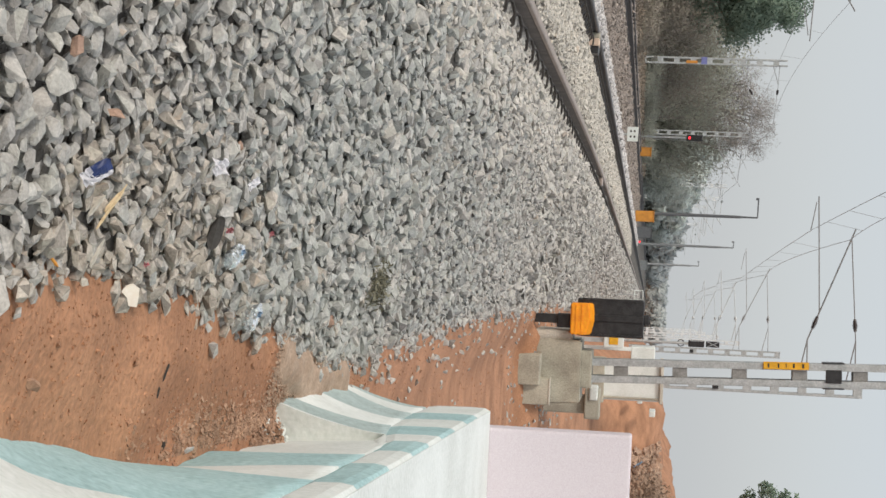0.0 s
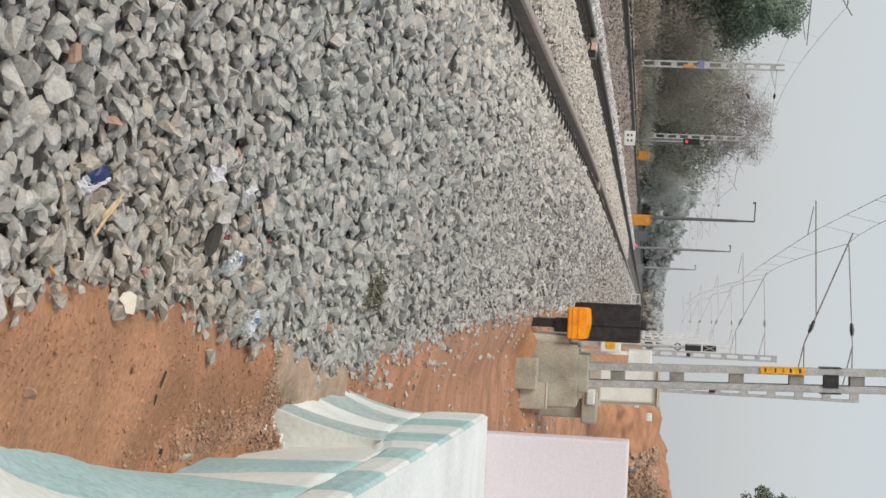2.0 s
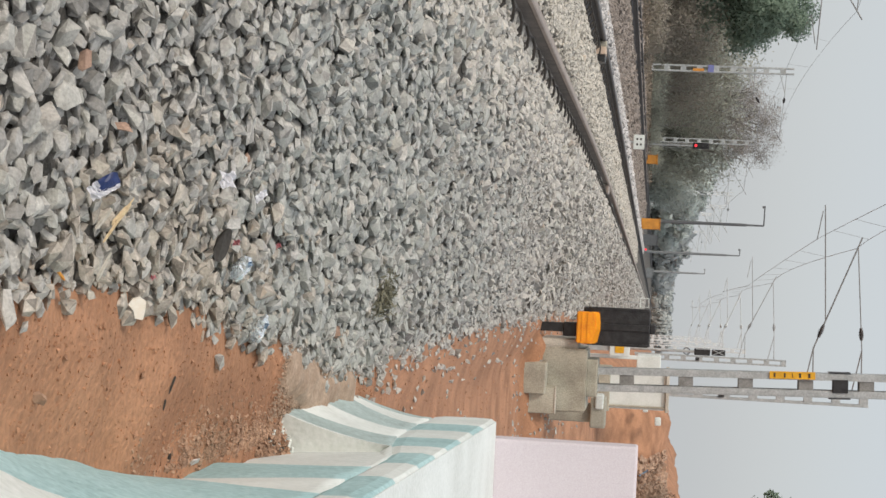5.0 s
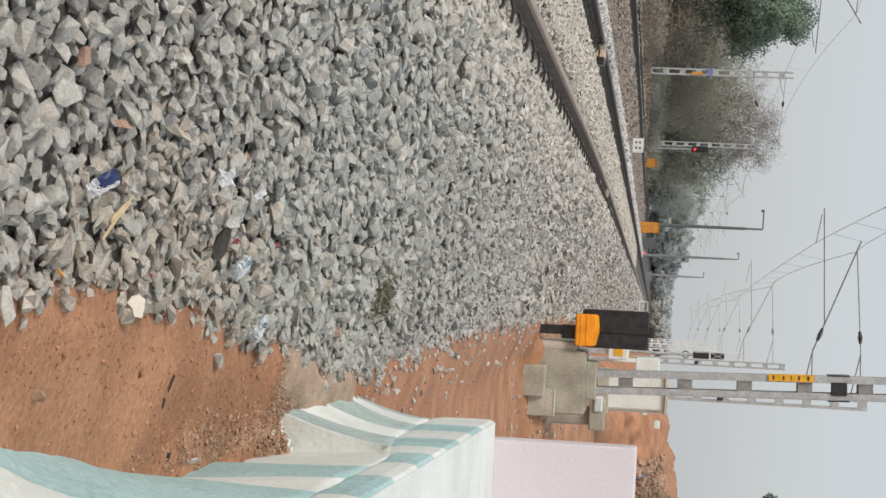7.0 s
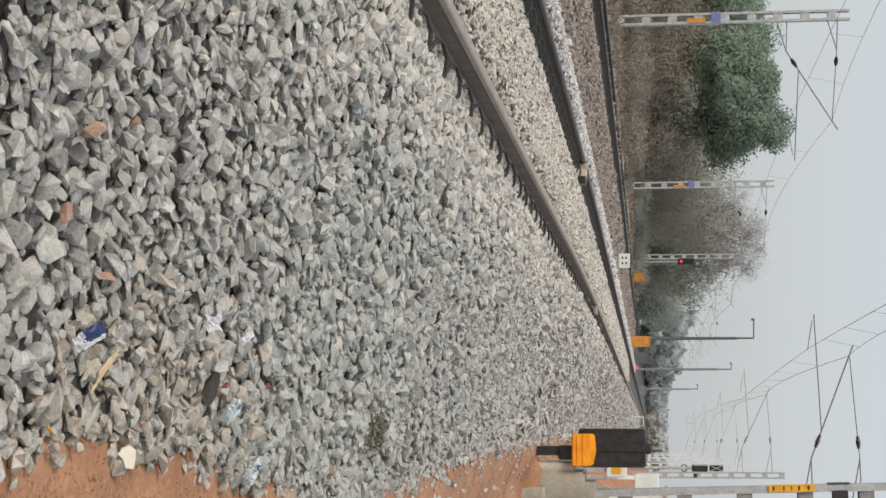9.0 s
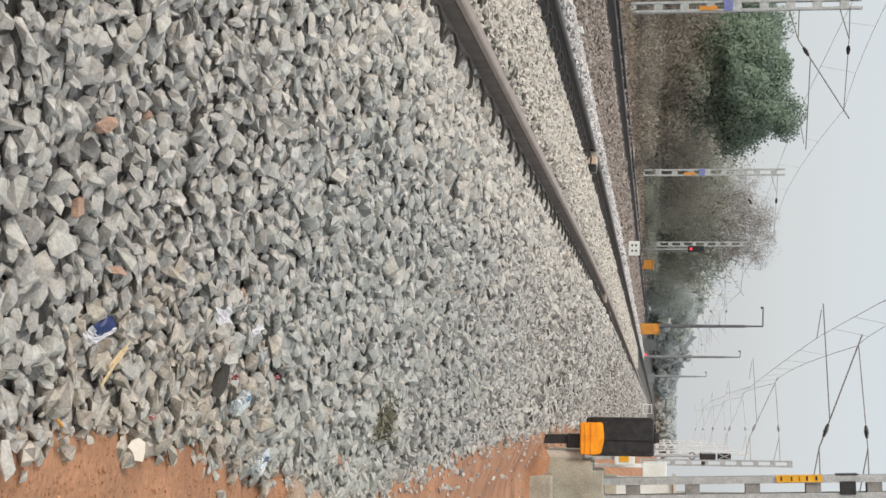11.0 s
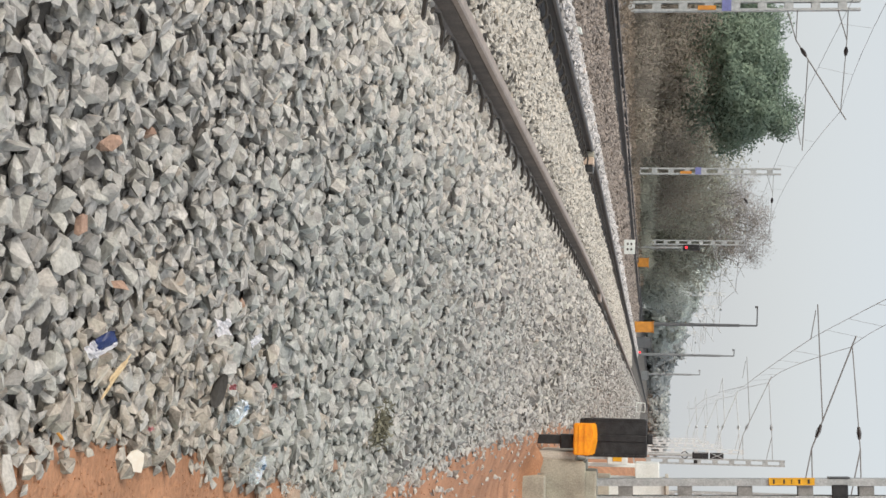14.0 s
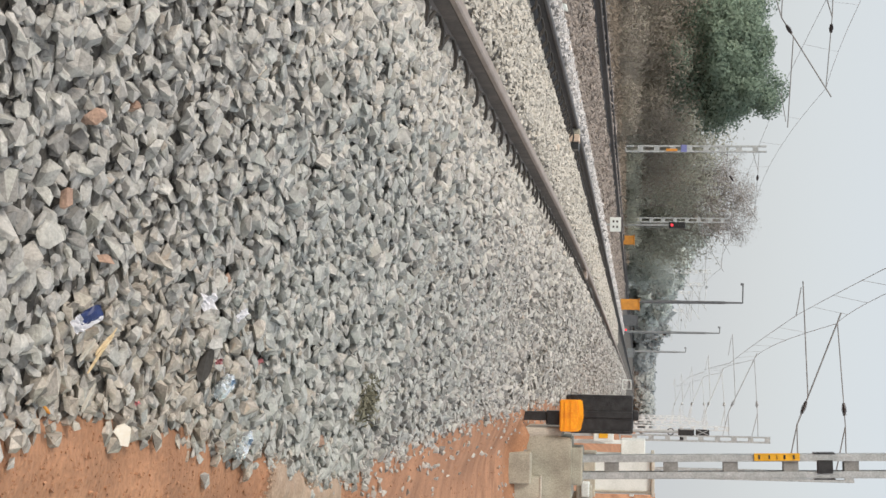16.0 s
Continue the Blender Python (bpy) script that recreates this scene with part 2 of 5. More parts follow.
def grid_mesh(name, xs, ys, height, mat, smooth=True):
    xx, yy = np.meshgrid(xs, ys)
    zz = height(xx, yy)
    nx = len(xs)
    i = (np.arange(len(ys) - 1)[:, None] * nx + np.arange(nx - 1)[None, :]).ravel()
    tris = np.concatenate([np.stack([i, i + 1, i + nx + 1], 1), np.stack([i, i + nx + 1, i + nx], 1)])
    return from_arrays(name, np.stack([xx.ravel(), yy.ravel(), zz.ravel()], 1), tris, mat, smooth=smooth)


def step(v, a, b):
    s = np.clip((np.asarray(v, float) - a) / (b - a), 0, 1)
    return s * s * (3 - 2 * s)


def wave(x, y, seed, size):
    """Soft uneven field between about -1 and 1."""
    rng = np.random.default_rng(seed)
    out = 0
    for k in range(7):
        a, f, p = rng.uniform(0, 2 * np.pi), rng.uniform(0.5, 1.8) / size, rng.uniform(0, 6.28)
        out = out + np.sin((np.cos(a) * x + np.sin(a) * y) * 2 * np.pi * f + p)
    return out / 4


# ---- plan of the ground ----
RAIL_TOP = 0.38


def rail_x(y):
    """Inner edge of the nearer rail: straight, then easing to the right."""
    y = np.asarray(y, float)
    s = np.clip((y - 16) / 20, 0, 1)
    bend = 20 * (s ** 3 - s ** 4 / 2) + np.maximum(y - 36, 0)
    return -1.972 + 0.014 * y + 0.0225 * bend


EDGE_Y = [-60, 0, 3.3, 4.0, 4.6, 5.0, 5.9, 6.5, 7.26, 8.2, 8.9, 13.4, 23.6, 32, 60, 900]
EDGE_X = [0.2, 0.14, 0.145, 0.125, 0.20, 0.25, 0.343, 0.44, 0.56, 0.56, 0.55, 0.56, 0.74, 1.05, 2.15, 32.8]


def edge_x(y):
    """Where the ballast ends on the red soil."""
    y = np.asarray(y, float)
    return np.interp(y, EDGE_Y, EDGE_X) + 0.035 * np.sin(y * 7.1) * np.sin(y * 2.3 + 1) + 0.02 * np.sin(y * 17.0)


def soil_z(x, y):
    away = x - np.interp(y, EDGE_Y, EDGE_X)
    z = -0.07 - 0.07 * step(away, 0, 0.5) - 0.07 * step(-away, 0.03, 0.14) - 0.14 * step(y, 8, 20) * step(away, 0.1, 0.6)
    z = z + 0.012 * wave(x, y, 3, 0.5) * (1 - 0.7 * step(y, 8, 11)) + (0.005 * wave(x, y, 13, 0.16) + 0.004 * wave(x, y, 14, 0.3)) * (1 - step(y, 7, 10)) + 0.05 * wave(x, y, 4, 9) * step(y, 12, 30)
    bend = 0.045 * np.maximum(y - 29, 0)
    rise = 0.62 * step(y, 21.5, 28.5) * step(x - bend, 1.3, 2.0)
    bank = step(y, 30.8, 35.5) * (0.30 * step(x - bend, 1.3, 2.0) + 1.05 * step(x - bend, 2.2, 2.9) + 0.4 * step(x - bend, 4.4, 5.2))
    z = z + (rise + bank * (1 + 0.06 * wave(x, y, 6, 1.2))) * (1 - step(y, 60, 110))
    heap = step(y, 19.55, 20.1) * step(x, 0.85, 1.1) * (1 - step(y, 22, 25))
    z = z + heap * (0.25 + 0.04 * wave(x, y, 9, 0.6))
    left = step(rail_x(y) - 0.5 - x, 0, 1.5)
    return z * (1 - left) - 0.35 * left


def ballast_z(x, y):
    d = edge_x(y) - x
    z = -0.085 + np.minimum(0.25 * d, 0.02 * d + 0.365)
    z = np.minimum(z, 0.325)
    for rail in (0.036, -1.712):
        z = z - 0.095 * (1 - step(np.abs(x - rail_x(y) - rail), 0.20, 0.44))
    z = z - 0.04 * step(rail_x(y) - 0.1 - x, 0, 0.2) * (1 - step(rail_x(y) - 1.75 - x, 0, 0.1))
    between = step(rail_x(y) - 2.25 - x, 0, 1.2) * (1 - step(rail_x(y) - 4.2 - x, 0, 1.3))
    z = z - 0.22 * between - 0.09 * step(rail_x(y) - 4.2 - x, 0, 1.3)
    far_side = step(rail_x(y) - 9.7 - x, 0, 1.6)
    return z - 0.03 * far_side + 0.008 * wave(x, y, 8, 0.35)


def graded(marks):
    out = []
    for a, b, s in marks:
        out += list(np.arange(a, b - s * 0.5, s))
    return np.array(out + [marks[-1][1]])


ground = grid_mesh("ground", graded([(-600, -60, 60), (-60, -12, 4), (-12, -1, 0.6), (-1, 2.4, 0.07), (2.4, 8, 0.3), (8, 60, 4), (60, 600, 60)]),
                   graded([(-60, 2, 6), (2, 9, 0.07), (9, 26, 0.2), (26, 60, 0.7), (60, 200, 7), (200, 1500, 65)]), soil_z, M_SOIL)
tagged(ground, "bare red-brown soil strewn with small stones", "ground", kind="structure")

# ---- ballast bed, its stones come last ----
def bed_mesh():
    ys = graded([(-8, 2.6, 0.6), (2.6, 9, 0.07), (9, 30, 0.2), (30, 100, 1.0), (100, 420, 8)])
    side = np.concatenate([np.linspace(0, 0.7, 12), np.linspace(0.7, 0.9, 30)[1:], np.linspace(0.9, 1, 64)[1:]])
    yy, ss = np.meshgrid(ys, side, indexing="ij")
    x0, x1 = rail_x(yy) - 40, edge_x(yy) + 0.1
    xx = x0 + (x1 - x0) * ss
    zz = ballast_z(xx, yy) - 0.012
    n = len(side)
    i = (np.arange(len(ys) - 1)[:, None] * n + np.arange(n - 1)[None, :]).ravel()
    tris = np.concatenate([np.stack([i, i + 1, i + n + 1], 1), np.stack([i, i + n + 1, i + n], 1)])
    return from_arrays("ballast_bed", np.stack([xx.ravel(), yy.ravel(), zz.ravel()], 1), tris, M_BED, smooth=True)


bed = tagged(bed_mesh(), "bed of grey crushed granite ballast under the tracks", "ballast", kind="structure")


# ---- railway tracks ----
def rail_mesh(name, offset, top, mat, parent, y0, y1, label):
    """Flat-bottomed rail swept along the line; offset from the nearer rail's inner edge to this rail's middle."""
    half = [(0.0, 0.0), (0.026, -0.001), (0.036, -0.008), (0.036, -0.034), (0.030, -0.042), (0.009, -0.052), (0.009, -0.135), (0.022, -0.148), (0.075, -0.160), (0.075, -0.172)]
    prof = [(x, z) for x, z in half[1:]] + [(-x, z) for x, z in half[:0:-1]]
    ys = graded([(y0, 60, 1.0), (60, y1, 4.0)])
    bm = bmesh.new()
    rings = []
    for y in ys:
        c = float(rail_x(y)) + offset
        rings.append([bm.verts.new((c + x, y, top + z)) for x, z in prof])
    n = len(prof)
    for a, b in zip(rings, rings[1:]):
        for k in range(n):
            f = bm.faces.new((a[k], a[(k + 1) % n], b[(k + 1) % n], b[k]))
            f.material_index = 1 if k in (n - 1, 0, 1, n - 2, n - 3) else 0
    bm.faces.new(rings[0])
    bm.faces.new(rings[-1][::-1])
    bmesh.ops.recalc_face_normals(bm, faces=bm.faces)
    ob = part(name, bm, mat, parent, label)
    ob.data.materials.append(M_RAIL_TOP if mat is M_RAIL else M_DARK_TOP)
    return ob


def sleeper_mesh():
    bm = boxed(-1.3, 1.3, -0.125, 0.125, -0.20, 0.0)
    for v in bm.verts:
        if v.co.z > -0.1:
            v.co.y *= 0.72
    bmesh.ops.bevel(bm, geom=list(bm.edges), offset=0.012, segments=1, affect="EDGES")
    me = bpy.data.meshes.new("sleeper")
    bm.to_mesh(me)
    bm.free()
    me.materials.append(M_SLEEPER)
    return me


def clip_mesh():
    """Bent spring clip that holds the rail foot."""
    bm = bmesh.new()
    path = [(0.10, -0.055, -0.02), (0.03, -0.057, 0.012), (-0.012, -0.035, 0.036), (-0.01, 0.008, 0.05), (0.045, 0.034, 0.062), (0.10, 0.030, 0.056), (0.128, 0.002, 0.034), (0.112, 0.05, 0.002), (0.05, 0.075, -0.012)]
    rings = []
    for k, p in enumerate(path):
        d = Vector(path[min(k + 1, len(path) - 1)]) - Vector(path[max(k - 1, 0)])
        q = d.to_track_quat("Z", "Y")
        rings.append([bm.verts.new(Vector(p) * 1.35 + q @ Vector((0.0125 * math.cos(a), 0.0125 * math.sin(a), 0))) for a in (0, 1.257, 2.513, 3.770, 5.027)])
    for r, t in zip(rings, rings[1:]):
        for k in range(5):
            bm.faces.new((r[k], r[(k + 1) % 5], t[(k + 1) % 5], t[k]))
    bm.faces.new(rings[0][::-1])
    bm.faces.new(rings[-1])
    me = bpy.data.meshes.new("rail_clip")
    bm.to_mesh(me)
    bm.free()
    me.materials.append(M_CLIP)
    return me


SLEEPER, CLIP = sleeper_mesh(), clip_mesh()
near_track = thing("railway_track", 0, 0, 0, "broad-gauge track of weathered rails clipped to concrete sleepers", "railway track")
rail_mesh("rail", 0.036, RAIL_TOP, M_RAIL, near_track, -6, 400, "grey-brown weathered rail with worn head")
rail_mesh("rail", -1.712, RAIL_TOP, M_DARK_RAIL, near_track, -6, 400, "dark weathered rail")
for k in range(155):
    y = -5.8 + 0.6 * k
    c, lean = float(rail_x(y)) - 0.838, -math.atan(float(rail_x(y + 0.5) - rail_x(y - 0.5)))
    if k < 140:
        s = new("sleeper", SLEEPER)
        s.parent = near_track
        s.matrix_basis = Matrix.Translation((c, y, RAIL_TOP - 0.166)) @ Matrix.Rotation(lean, 4, "Z")
    if k < 120:
        for side, turn in ((0.874 + 0.10, 0), (-0.874 + 0.10, 0)):
            q = new("rail_clip", CLIP)
            q.parent = near_track
            q.matrix_basis = pose(c + side + 0.035, y, RAIL_TOP - 0.145, 0, 0, turn)


def fishplate(y, offset, side, mat):
    bm = boxed(-0.012, 0.15, -0.32, 0.32, -0.10, 0.07, bevel=0.015)
    for k in range(4):
        tube(bm, (0.02, -0.3 + 0.2 * k, 0), (side * 0.17, -0.24 + 0.16 * k, 0), 0.026, n=6)
    p = part("fishplate", bm, mat, near_track, "bolted steel joint plate")
    p.location = (float(rail_x(y)) + offset + side * 0.022, y, RAIL_TOP - 0.09)


fishplate(30.2, 0.036, 1, M_RAIL_TOP)
fishplate(25.5, -1.712, 1, M_CLIP)
# painted clamp blocks beside the farther rail
clamp = part("rail_clamp", boxed(0.0, 0.085, -0.16, 0.16, -0.19, 0.015, bevel=0.012), M_CONCRETE, near_track, "grey clamp block beside the rail")
clamp.location = (float(rail_x(24.8)) - 1.712 + 0.02, 24.8, RAIL_TOP)
part("clamp_face", boxed(0.087, 0.20, -0.17, 0.16, -0.185, 0.01, bevel=0.012), M_PEACH, clamp, "peach painted block")
# black block closing the right end of the clamp
part("black_block", boxed(0.202, 0.31, -0.14, 0.14, -0.17, 0.0, bevel=0.012), M_BLACK, clamp, "black block")

far_track = thing("railway_track", 0, 0, 0, "second track of dark rails on brown ballast", "railway track")
rail_mesh("rail", -6.06, RAIL_TOP + 0.06, M_DARK_RAIL, far_track, -6, 400, "dark weathered rail")
rail_mesh("rail", -7.81, RAIL_TOP - 0.01, M_DARK_RAIL, far_track, -6, 400, "dark weathered rail on the far side")
for k in range(196):
    y = -5.8 + 0.6 * k
    s = new("sleeper", SLEEPER)
    s.parent = far_track
    s.matrix_basis = pose(float(rail_x(y)) - 6.935, y, RAIL_TOP - 0.165, 0, -2.2, 0)


# ---- platform ramp of painted masonry ----
def top_x(y):
    return 0.52 + 0.0362 * y


def skirt(y):
    """How far the foot of the wall flares towards the track."""
    out = min(0.42, 0.25 * max(0.0, (4.95 - y) / 1.4) ** 1.15) - 0.055 + 0.0042 * y
    return out - 0.032 * math.exp(-((y - 4.70) / 0.13) ** 2)


def bend_z(y):
    """Height at which the side meets the coping; it sinks along the flare."""
    return float(np.interp(y, [5.7, 6.0, 6.29, 6.78, 7.6], [0.385, 0.368, 0.315, 0.26, 0.224]))


def wall_point(y, s):
    """Straight stretch; s from 0 at the foot to 1 under the coping."""
    lump = 0.005 * math.sin(9 * y + 4 * s) + 0.003 * math.sin(23 * y)
    notch = 0.06 * float(step(y, 5.45, 5.62)) * (1 - float(step(s, 0.84, 0.98)))
    return (top_x(y) - 0.015 - skirt(y) * (1 - s) ** 1.45 + lump + notch, y, -0.22 + (bend_z(y) + 0.22) * s)


def flare_point(top, foot, s):
    """Flared stretch; every line runs from its own place at the foot to another at the top."""
    out = 0.15 + 0.08 * min(1.0, max(0.0, (top - 6.25) / 0.9))
    lump = 0.003 * math.sin(14 * top + 5 * s)
    return (top_x(top) - 0.015 - out * (1 - s) ** 1.45 + lump, foot + (top - foot) * s ** 1.15, -0.22 + (bend_z(top) + 0.22) * s)


platform = thing("platform", 0, 0, 0, "low platform with teal and white striped flared masonry side", "platform", kind="structure")
HEIGHTS = np.linspace(0, 1, 13)


def stripe(front, mat, label, close):
    """Painted band over a grid of points, with its top and, where it is seen, its end."""
    bm = bmesh.new()
    f = [[bm.verts.new(p) for p in row] for row in front]
    rear = [bm.verts.new((row[-1][0] + 0.3, row[-1][1], row[-1][2])) for row in front]
    for i in range(len(f) - 1):
        for j in range(len(f[0]) - 1):
            bm.faces.new((f[i][j], f[i][j + 1], f[i + 1][j + 1], f[i + 1][j]))
        bm.faces.new((f[i][-1], rear[i], rear[i + 1], f[i + 1][-1]))
    if close:
        i = close - 1 if close > 0 else close
        back = [bm.verts.new((rear[i].co.x, rear[i].co.y, p[2])) for p in front[i][:-1]] + [rear[i]]
        for j in range(len(back) - 1):
            bm.faces.new((f[i][j], f[i][j + 1], back[j + 1], back[j]))
    bmesh.ops.recalc_face_normals(bm, faces=bm.faces)
    for face in bm.faces:
        face.smooth = True
    return part("wall_stripe", bm, mat, platform, label)


def coping(y0, y1, mat):
    bm = bmesh.new()
    soft = 0.0 if y0 < 5.6 else 0.004
    prof = [(-0.010, 0.0), (-0.021 + soft, 0.025), (-0.024 + soft, 0.10), (-0.018, 0.135), (-0.006, 0.145), (0.02, 0.145), (0.02, 0.0)]
    rings = [[bm.verts.new((top_x(y) + x + 0.002 * math.sin(31 * y), y, bend_z(y) + z / 0.145 * (0.53 - bend_z(y)))) for x, z in prof] for y in np.linspace(y0, y1, 5)]
    for a, b in zip(rings, rings[1:]):
        for k in range(len(prof)):
            bm.faces.new((a[k], b[k], b[(k + 1) % len(prof)], a[(k + 1) % len(prof)]))
    bm.faces.new(rings[0])
    bm.faces.new(rings[-1][::-1])
    bmesh.ops.recalc_face_normals(bm, faces=bm.faces)
    return part("coping_block", bm, mat, platform, "painted coping block")


PAINT = ((M_WHITE, "white painted band"), (M_TEAL, "teal painted band"))
# where each paint line meets the top and the foot
BANDS = [(-6.0, -6.0), (-4.3, -4.3), (-2.6, -2.6), (-0.9, -0.9), (0.7, 0.7), (3.95, 2.87), (4.57, 4.68), (4.96, 5.02), (5.43, 5.46), (6.29, 6.29)]
for k, (a, b) in enumerate(zip(BANDS, BANDS[1:])):
    rows = [[wall_point((a[1] + (a[0] - a[1]) * s) * (1 - u) + (b[1] + (b[0] - b[1]) * s) * u, float(s)) for s in HEIGHTS] for u in np.linspace(0, 1, 20)]
    stripe(rows, *PAINT[k % 2], 1 if k == 0 else 0)
FLARE_PAINT = (PAINT[0], (M_TEAL_GREY, "dusty grey-teal painted band"))
# the flare
LINES = [(6.27, 6.25), (6.29, 6.285), (6.78, 6.39), (7.17, 6.80), (7.6, 7.37), (8.02, 7.49), (8.13, 7.55)]
for k, (a, b) in enumerate(zip(LINES, LINES[1:])):
    rows = [[flare_point(a[0] + (b[0] - a[0]) * u, a[1] + (b[1] - a[1]) * u, float(s)) for s in HEIGHTS] for u in np.linspace(0, 1, 7)]
    stripe(rows, *FLARE_PAINT[k % 2], -1 if k == 5 else 0)
# oblique end face of the flare
rows = [[tuple(Vector(wall_point(6.285, float(s))).lerp(Vector(flare_point(*LINES[0], float(s))), u)) for s in HEIGHTS] for u in np.linspace(0, 1, 9)]
stripe(rows, M_WHITE, "white end face of the flare", 0)
CAPS = [-6.0, -4.3, -2.6, -0.9, 0.7, 4.46, 5.03, 5.55, 5.97, 6.35, 6.78, 7.22, 7.66, 8.25]
for k, (a, b) in enumerate(zip(CAPS, CAPS[1:])):
    coping(a, b, M_TEAL if k % 2 else M_WHITE)
bm = bmesh.new()
corner = [(top_x(-6.0) - 0.007, -6.02), (6.0, -6.02), (6.0, 8.255), (top_x(8.25) - 0.007, 8.255)]
low, high = [[bm.verts.new((x + inset, y, z)) for x, y in corner] for z, inset in ((-0.3, 0.05), (0.534, 0.0))]
bm.faces.new(high)
bm.faces.new(low[::-1])
for k in range(4):
    bm.faces.new((low[k], low[(k + 1) % 4], high[(k + 1) % 4], high[k]))
bmesh.ops.recalc_face_normals(bm, faces=bm.faces)
part("platform_floor", bm, M_WHITE, platform, "white limewashed platform top")
end_wall = part("end_wall", boxed(0.895, 6.0, 8.26, 8.40, -0.3, 1.243, bevel=0.012), M_PINK, platform, "smooth pale pink end wall")


# ---- overhead line masts ----
def mast(x, y, z, tall, wide, mat, label, pitch=0.72, plate=0.2, taper=1.0, deep=0.2):
    m = thing("overhead_line_mast", x, y, z, label, "railway mast", "overhead line masts")
    for side in (-1, 1):
        bm = bmesh.new()
        a, t = side * wide / 2, 0.014
        box(bm, a - 0.004 if side > 0 else a - t + 0.004, a + t - 0.004 if side > 0 else a + 0.004, -deep / 2, deep / 2, -0.35 if y > 30 else -0.1, tall)
        for f in (-1, 1):
            inner = a - side * 0.075
            box(bm, min(a, inner), max(a, inner), f * deep / 2 - t / 2, f * deep / 2 + t / 2, -0.35 if y > 30 else -0.1, tall)
        part("channel_leg", bm, mat, m)
    k = 0
    while 0.35 + k * pitch < tall:
        c = 0.35 + k * pitch
        for f in (-1, 1):
            bm = boxed(-wide / 2 + 0.03, wide / 2 - 0.03, f * (deep / 2 - 0.013) - 0.004, f * (deep / 2 - 0.013) + 0.004, c - plate / 2, c + plate / 2, bevel=0.003)
            part("batten_plate", bm, M_BATTEN if mat is M_GALV and y < 30 else mat, m)
        k += 1
    return m


def insulator(bm, p0, p1, r):
    p0, p1 = Vector(p0), Vector(p1)
    n = 10
    for k in range(n):
        a, b = p0.lerp(p1, k / n), p0.lerp(p1, (k + 0.8) / n)
        w = r * (1 - 0.45 * abs(2 * (k + 0.5) / n - 1))
        tube(bm, a, b, w, w * 0.75, 8)
    tube(bm, p0, p1, r * 0.5, n=6)


def cantilever(m, way, reach, low, high, joint, steel, insul, thick=0.022, wide=0.3):
    """Bracket towards +x or -x (way): stand-off frames, insulators, raking tube, stay and registration tube. joint is its height."""
    root, out = way * (wide / 2), 0.33 * reach
    for h in (low, high):
        part("stand_off_frame", tubes([((root, 0, h - 0.3), (way * out, 0, h)), ((root, 0, h + 0.04), (way * out, 0, h))], thick, 6), steel, m)
    bm = bmesh.new()
    tip = Vector((way * reach, 0, joint))
    a, b = Vector((way * out, 0, low)), Vector((way * out, 0, high))
    ka, kb = a.lerp(tip, 0.23), b.lerp(tip, 0.22)
    insulator(bm, a.lerp(tip, 0.11), ka, thick * 4.2)
    part("insulator", bm, insul, m, "dark ribbed insulator")
    bm = bmesh.new()
    insulator(bm, b.lerp(tip, 0.10), kb, thick * 4.2)
    part("insulator", bm, insul, m, "dark ribbed insulator")
    over = tip + (tip - a).normalized() * 0.35
    part("raking_tube", tubes([(a, a.lerp(tip, 0.12)), (ka, over)], thick * 1.1), steel, m)
    part("stay_tube", tubes([(b, b.lerp(tip, 0.11)), (kb, tip)], thick * 0.8), steel, m)
    c = a.lerp(tip, 0.27)
    reg = Vector((way * (reach + 1.35), 0, c.z - 0.18))
    part("registration_tube", tubes([(c, reg)], thick * 0.9), steel, m)
    part("steady_arm", tubes([(reg - Vector((way * 0.2, 0, 0.06)), reg + Vector((-way * 1.17, 0, -0.22)))], thick * 0.7), steel, m)


# nearest mast, on its stepped concrete footing
footing = thing("mast_footing", 1.4, 20.2, -0.26, "stepped grey concrete footing under the steel mast", "concrete footing")
bm = bmesh.new()
v = [bm.verts.new(p) for p in ((-0.40, -0.15, 0.0), (0.45, -0.15, 0.0), (0.45, 0.75, 0.0), (-0.40, 0.75, 0.0), (-0.34, -0.25, 0.77), (0.42, -0.2, 0.77), (0.42, 0.7, 0.77), (-0.34, 0.7, 0.77))]
for f in ((3, 2, 1, 0), (4, 5, 6, 7), (0, 1, 5, 4), (1, 2, 6, 5), (2, 3, 7, 6), (3, 0, 4, 7)):
    bm.faces.new([v[k] for k in f])
bmesh.ops.bevel(bm, geom=list(bm.edges), offset=0.02, segments=2, affect="EDGES")
part("block", bm, M_CONCRETE, footing)
part("shoulder", boxed(-0.46, -0.33, -0.2, 0.6, 0.02, 0.66, bevel=0.05), M_SLEEPER, footing, "pale sandy concrete shoulder")
part("front_step", boxed(-0.17, 0.20, -0.52, -0.2, -0.02, 0.30, bevel=0.015), M_CONCRETE, footing)
part("side_step", boxed(0.12, 0.44, -0.42, -0.21, 0.02, 0.42, bevel=0.015), M_CONCRETE, footing)
# pale strip: the highlight on the step's edge, built in lighter concrete
part("lit_edge", boxed(0.105, 0.435, -0.428, -0.405, 0.405, 0.43, bevel=0.008), M_SLEEPER, footing, "pale strip for the light on the side step's edge")
part("plinth", boxed(-0.22, 0.24, -0.05, 0.5, 0.76, 0.90, bevel=0.02), M_CONCRETE, footing)
near_mast = mast(1.43, 20.4, 0.64, 7.7, 0.27, M_GALV, "tall galvanised steel mast of two channels with batten plates", pitch=0.715, plate=0.175)
plate = part("number_plate", boxed(-0.160, -0.070, -0.135, -0.125, 2.06, 2.60, bevel=0.003), M_YELLOW, near_mast, "yellow enamel number plate")
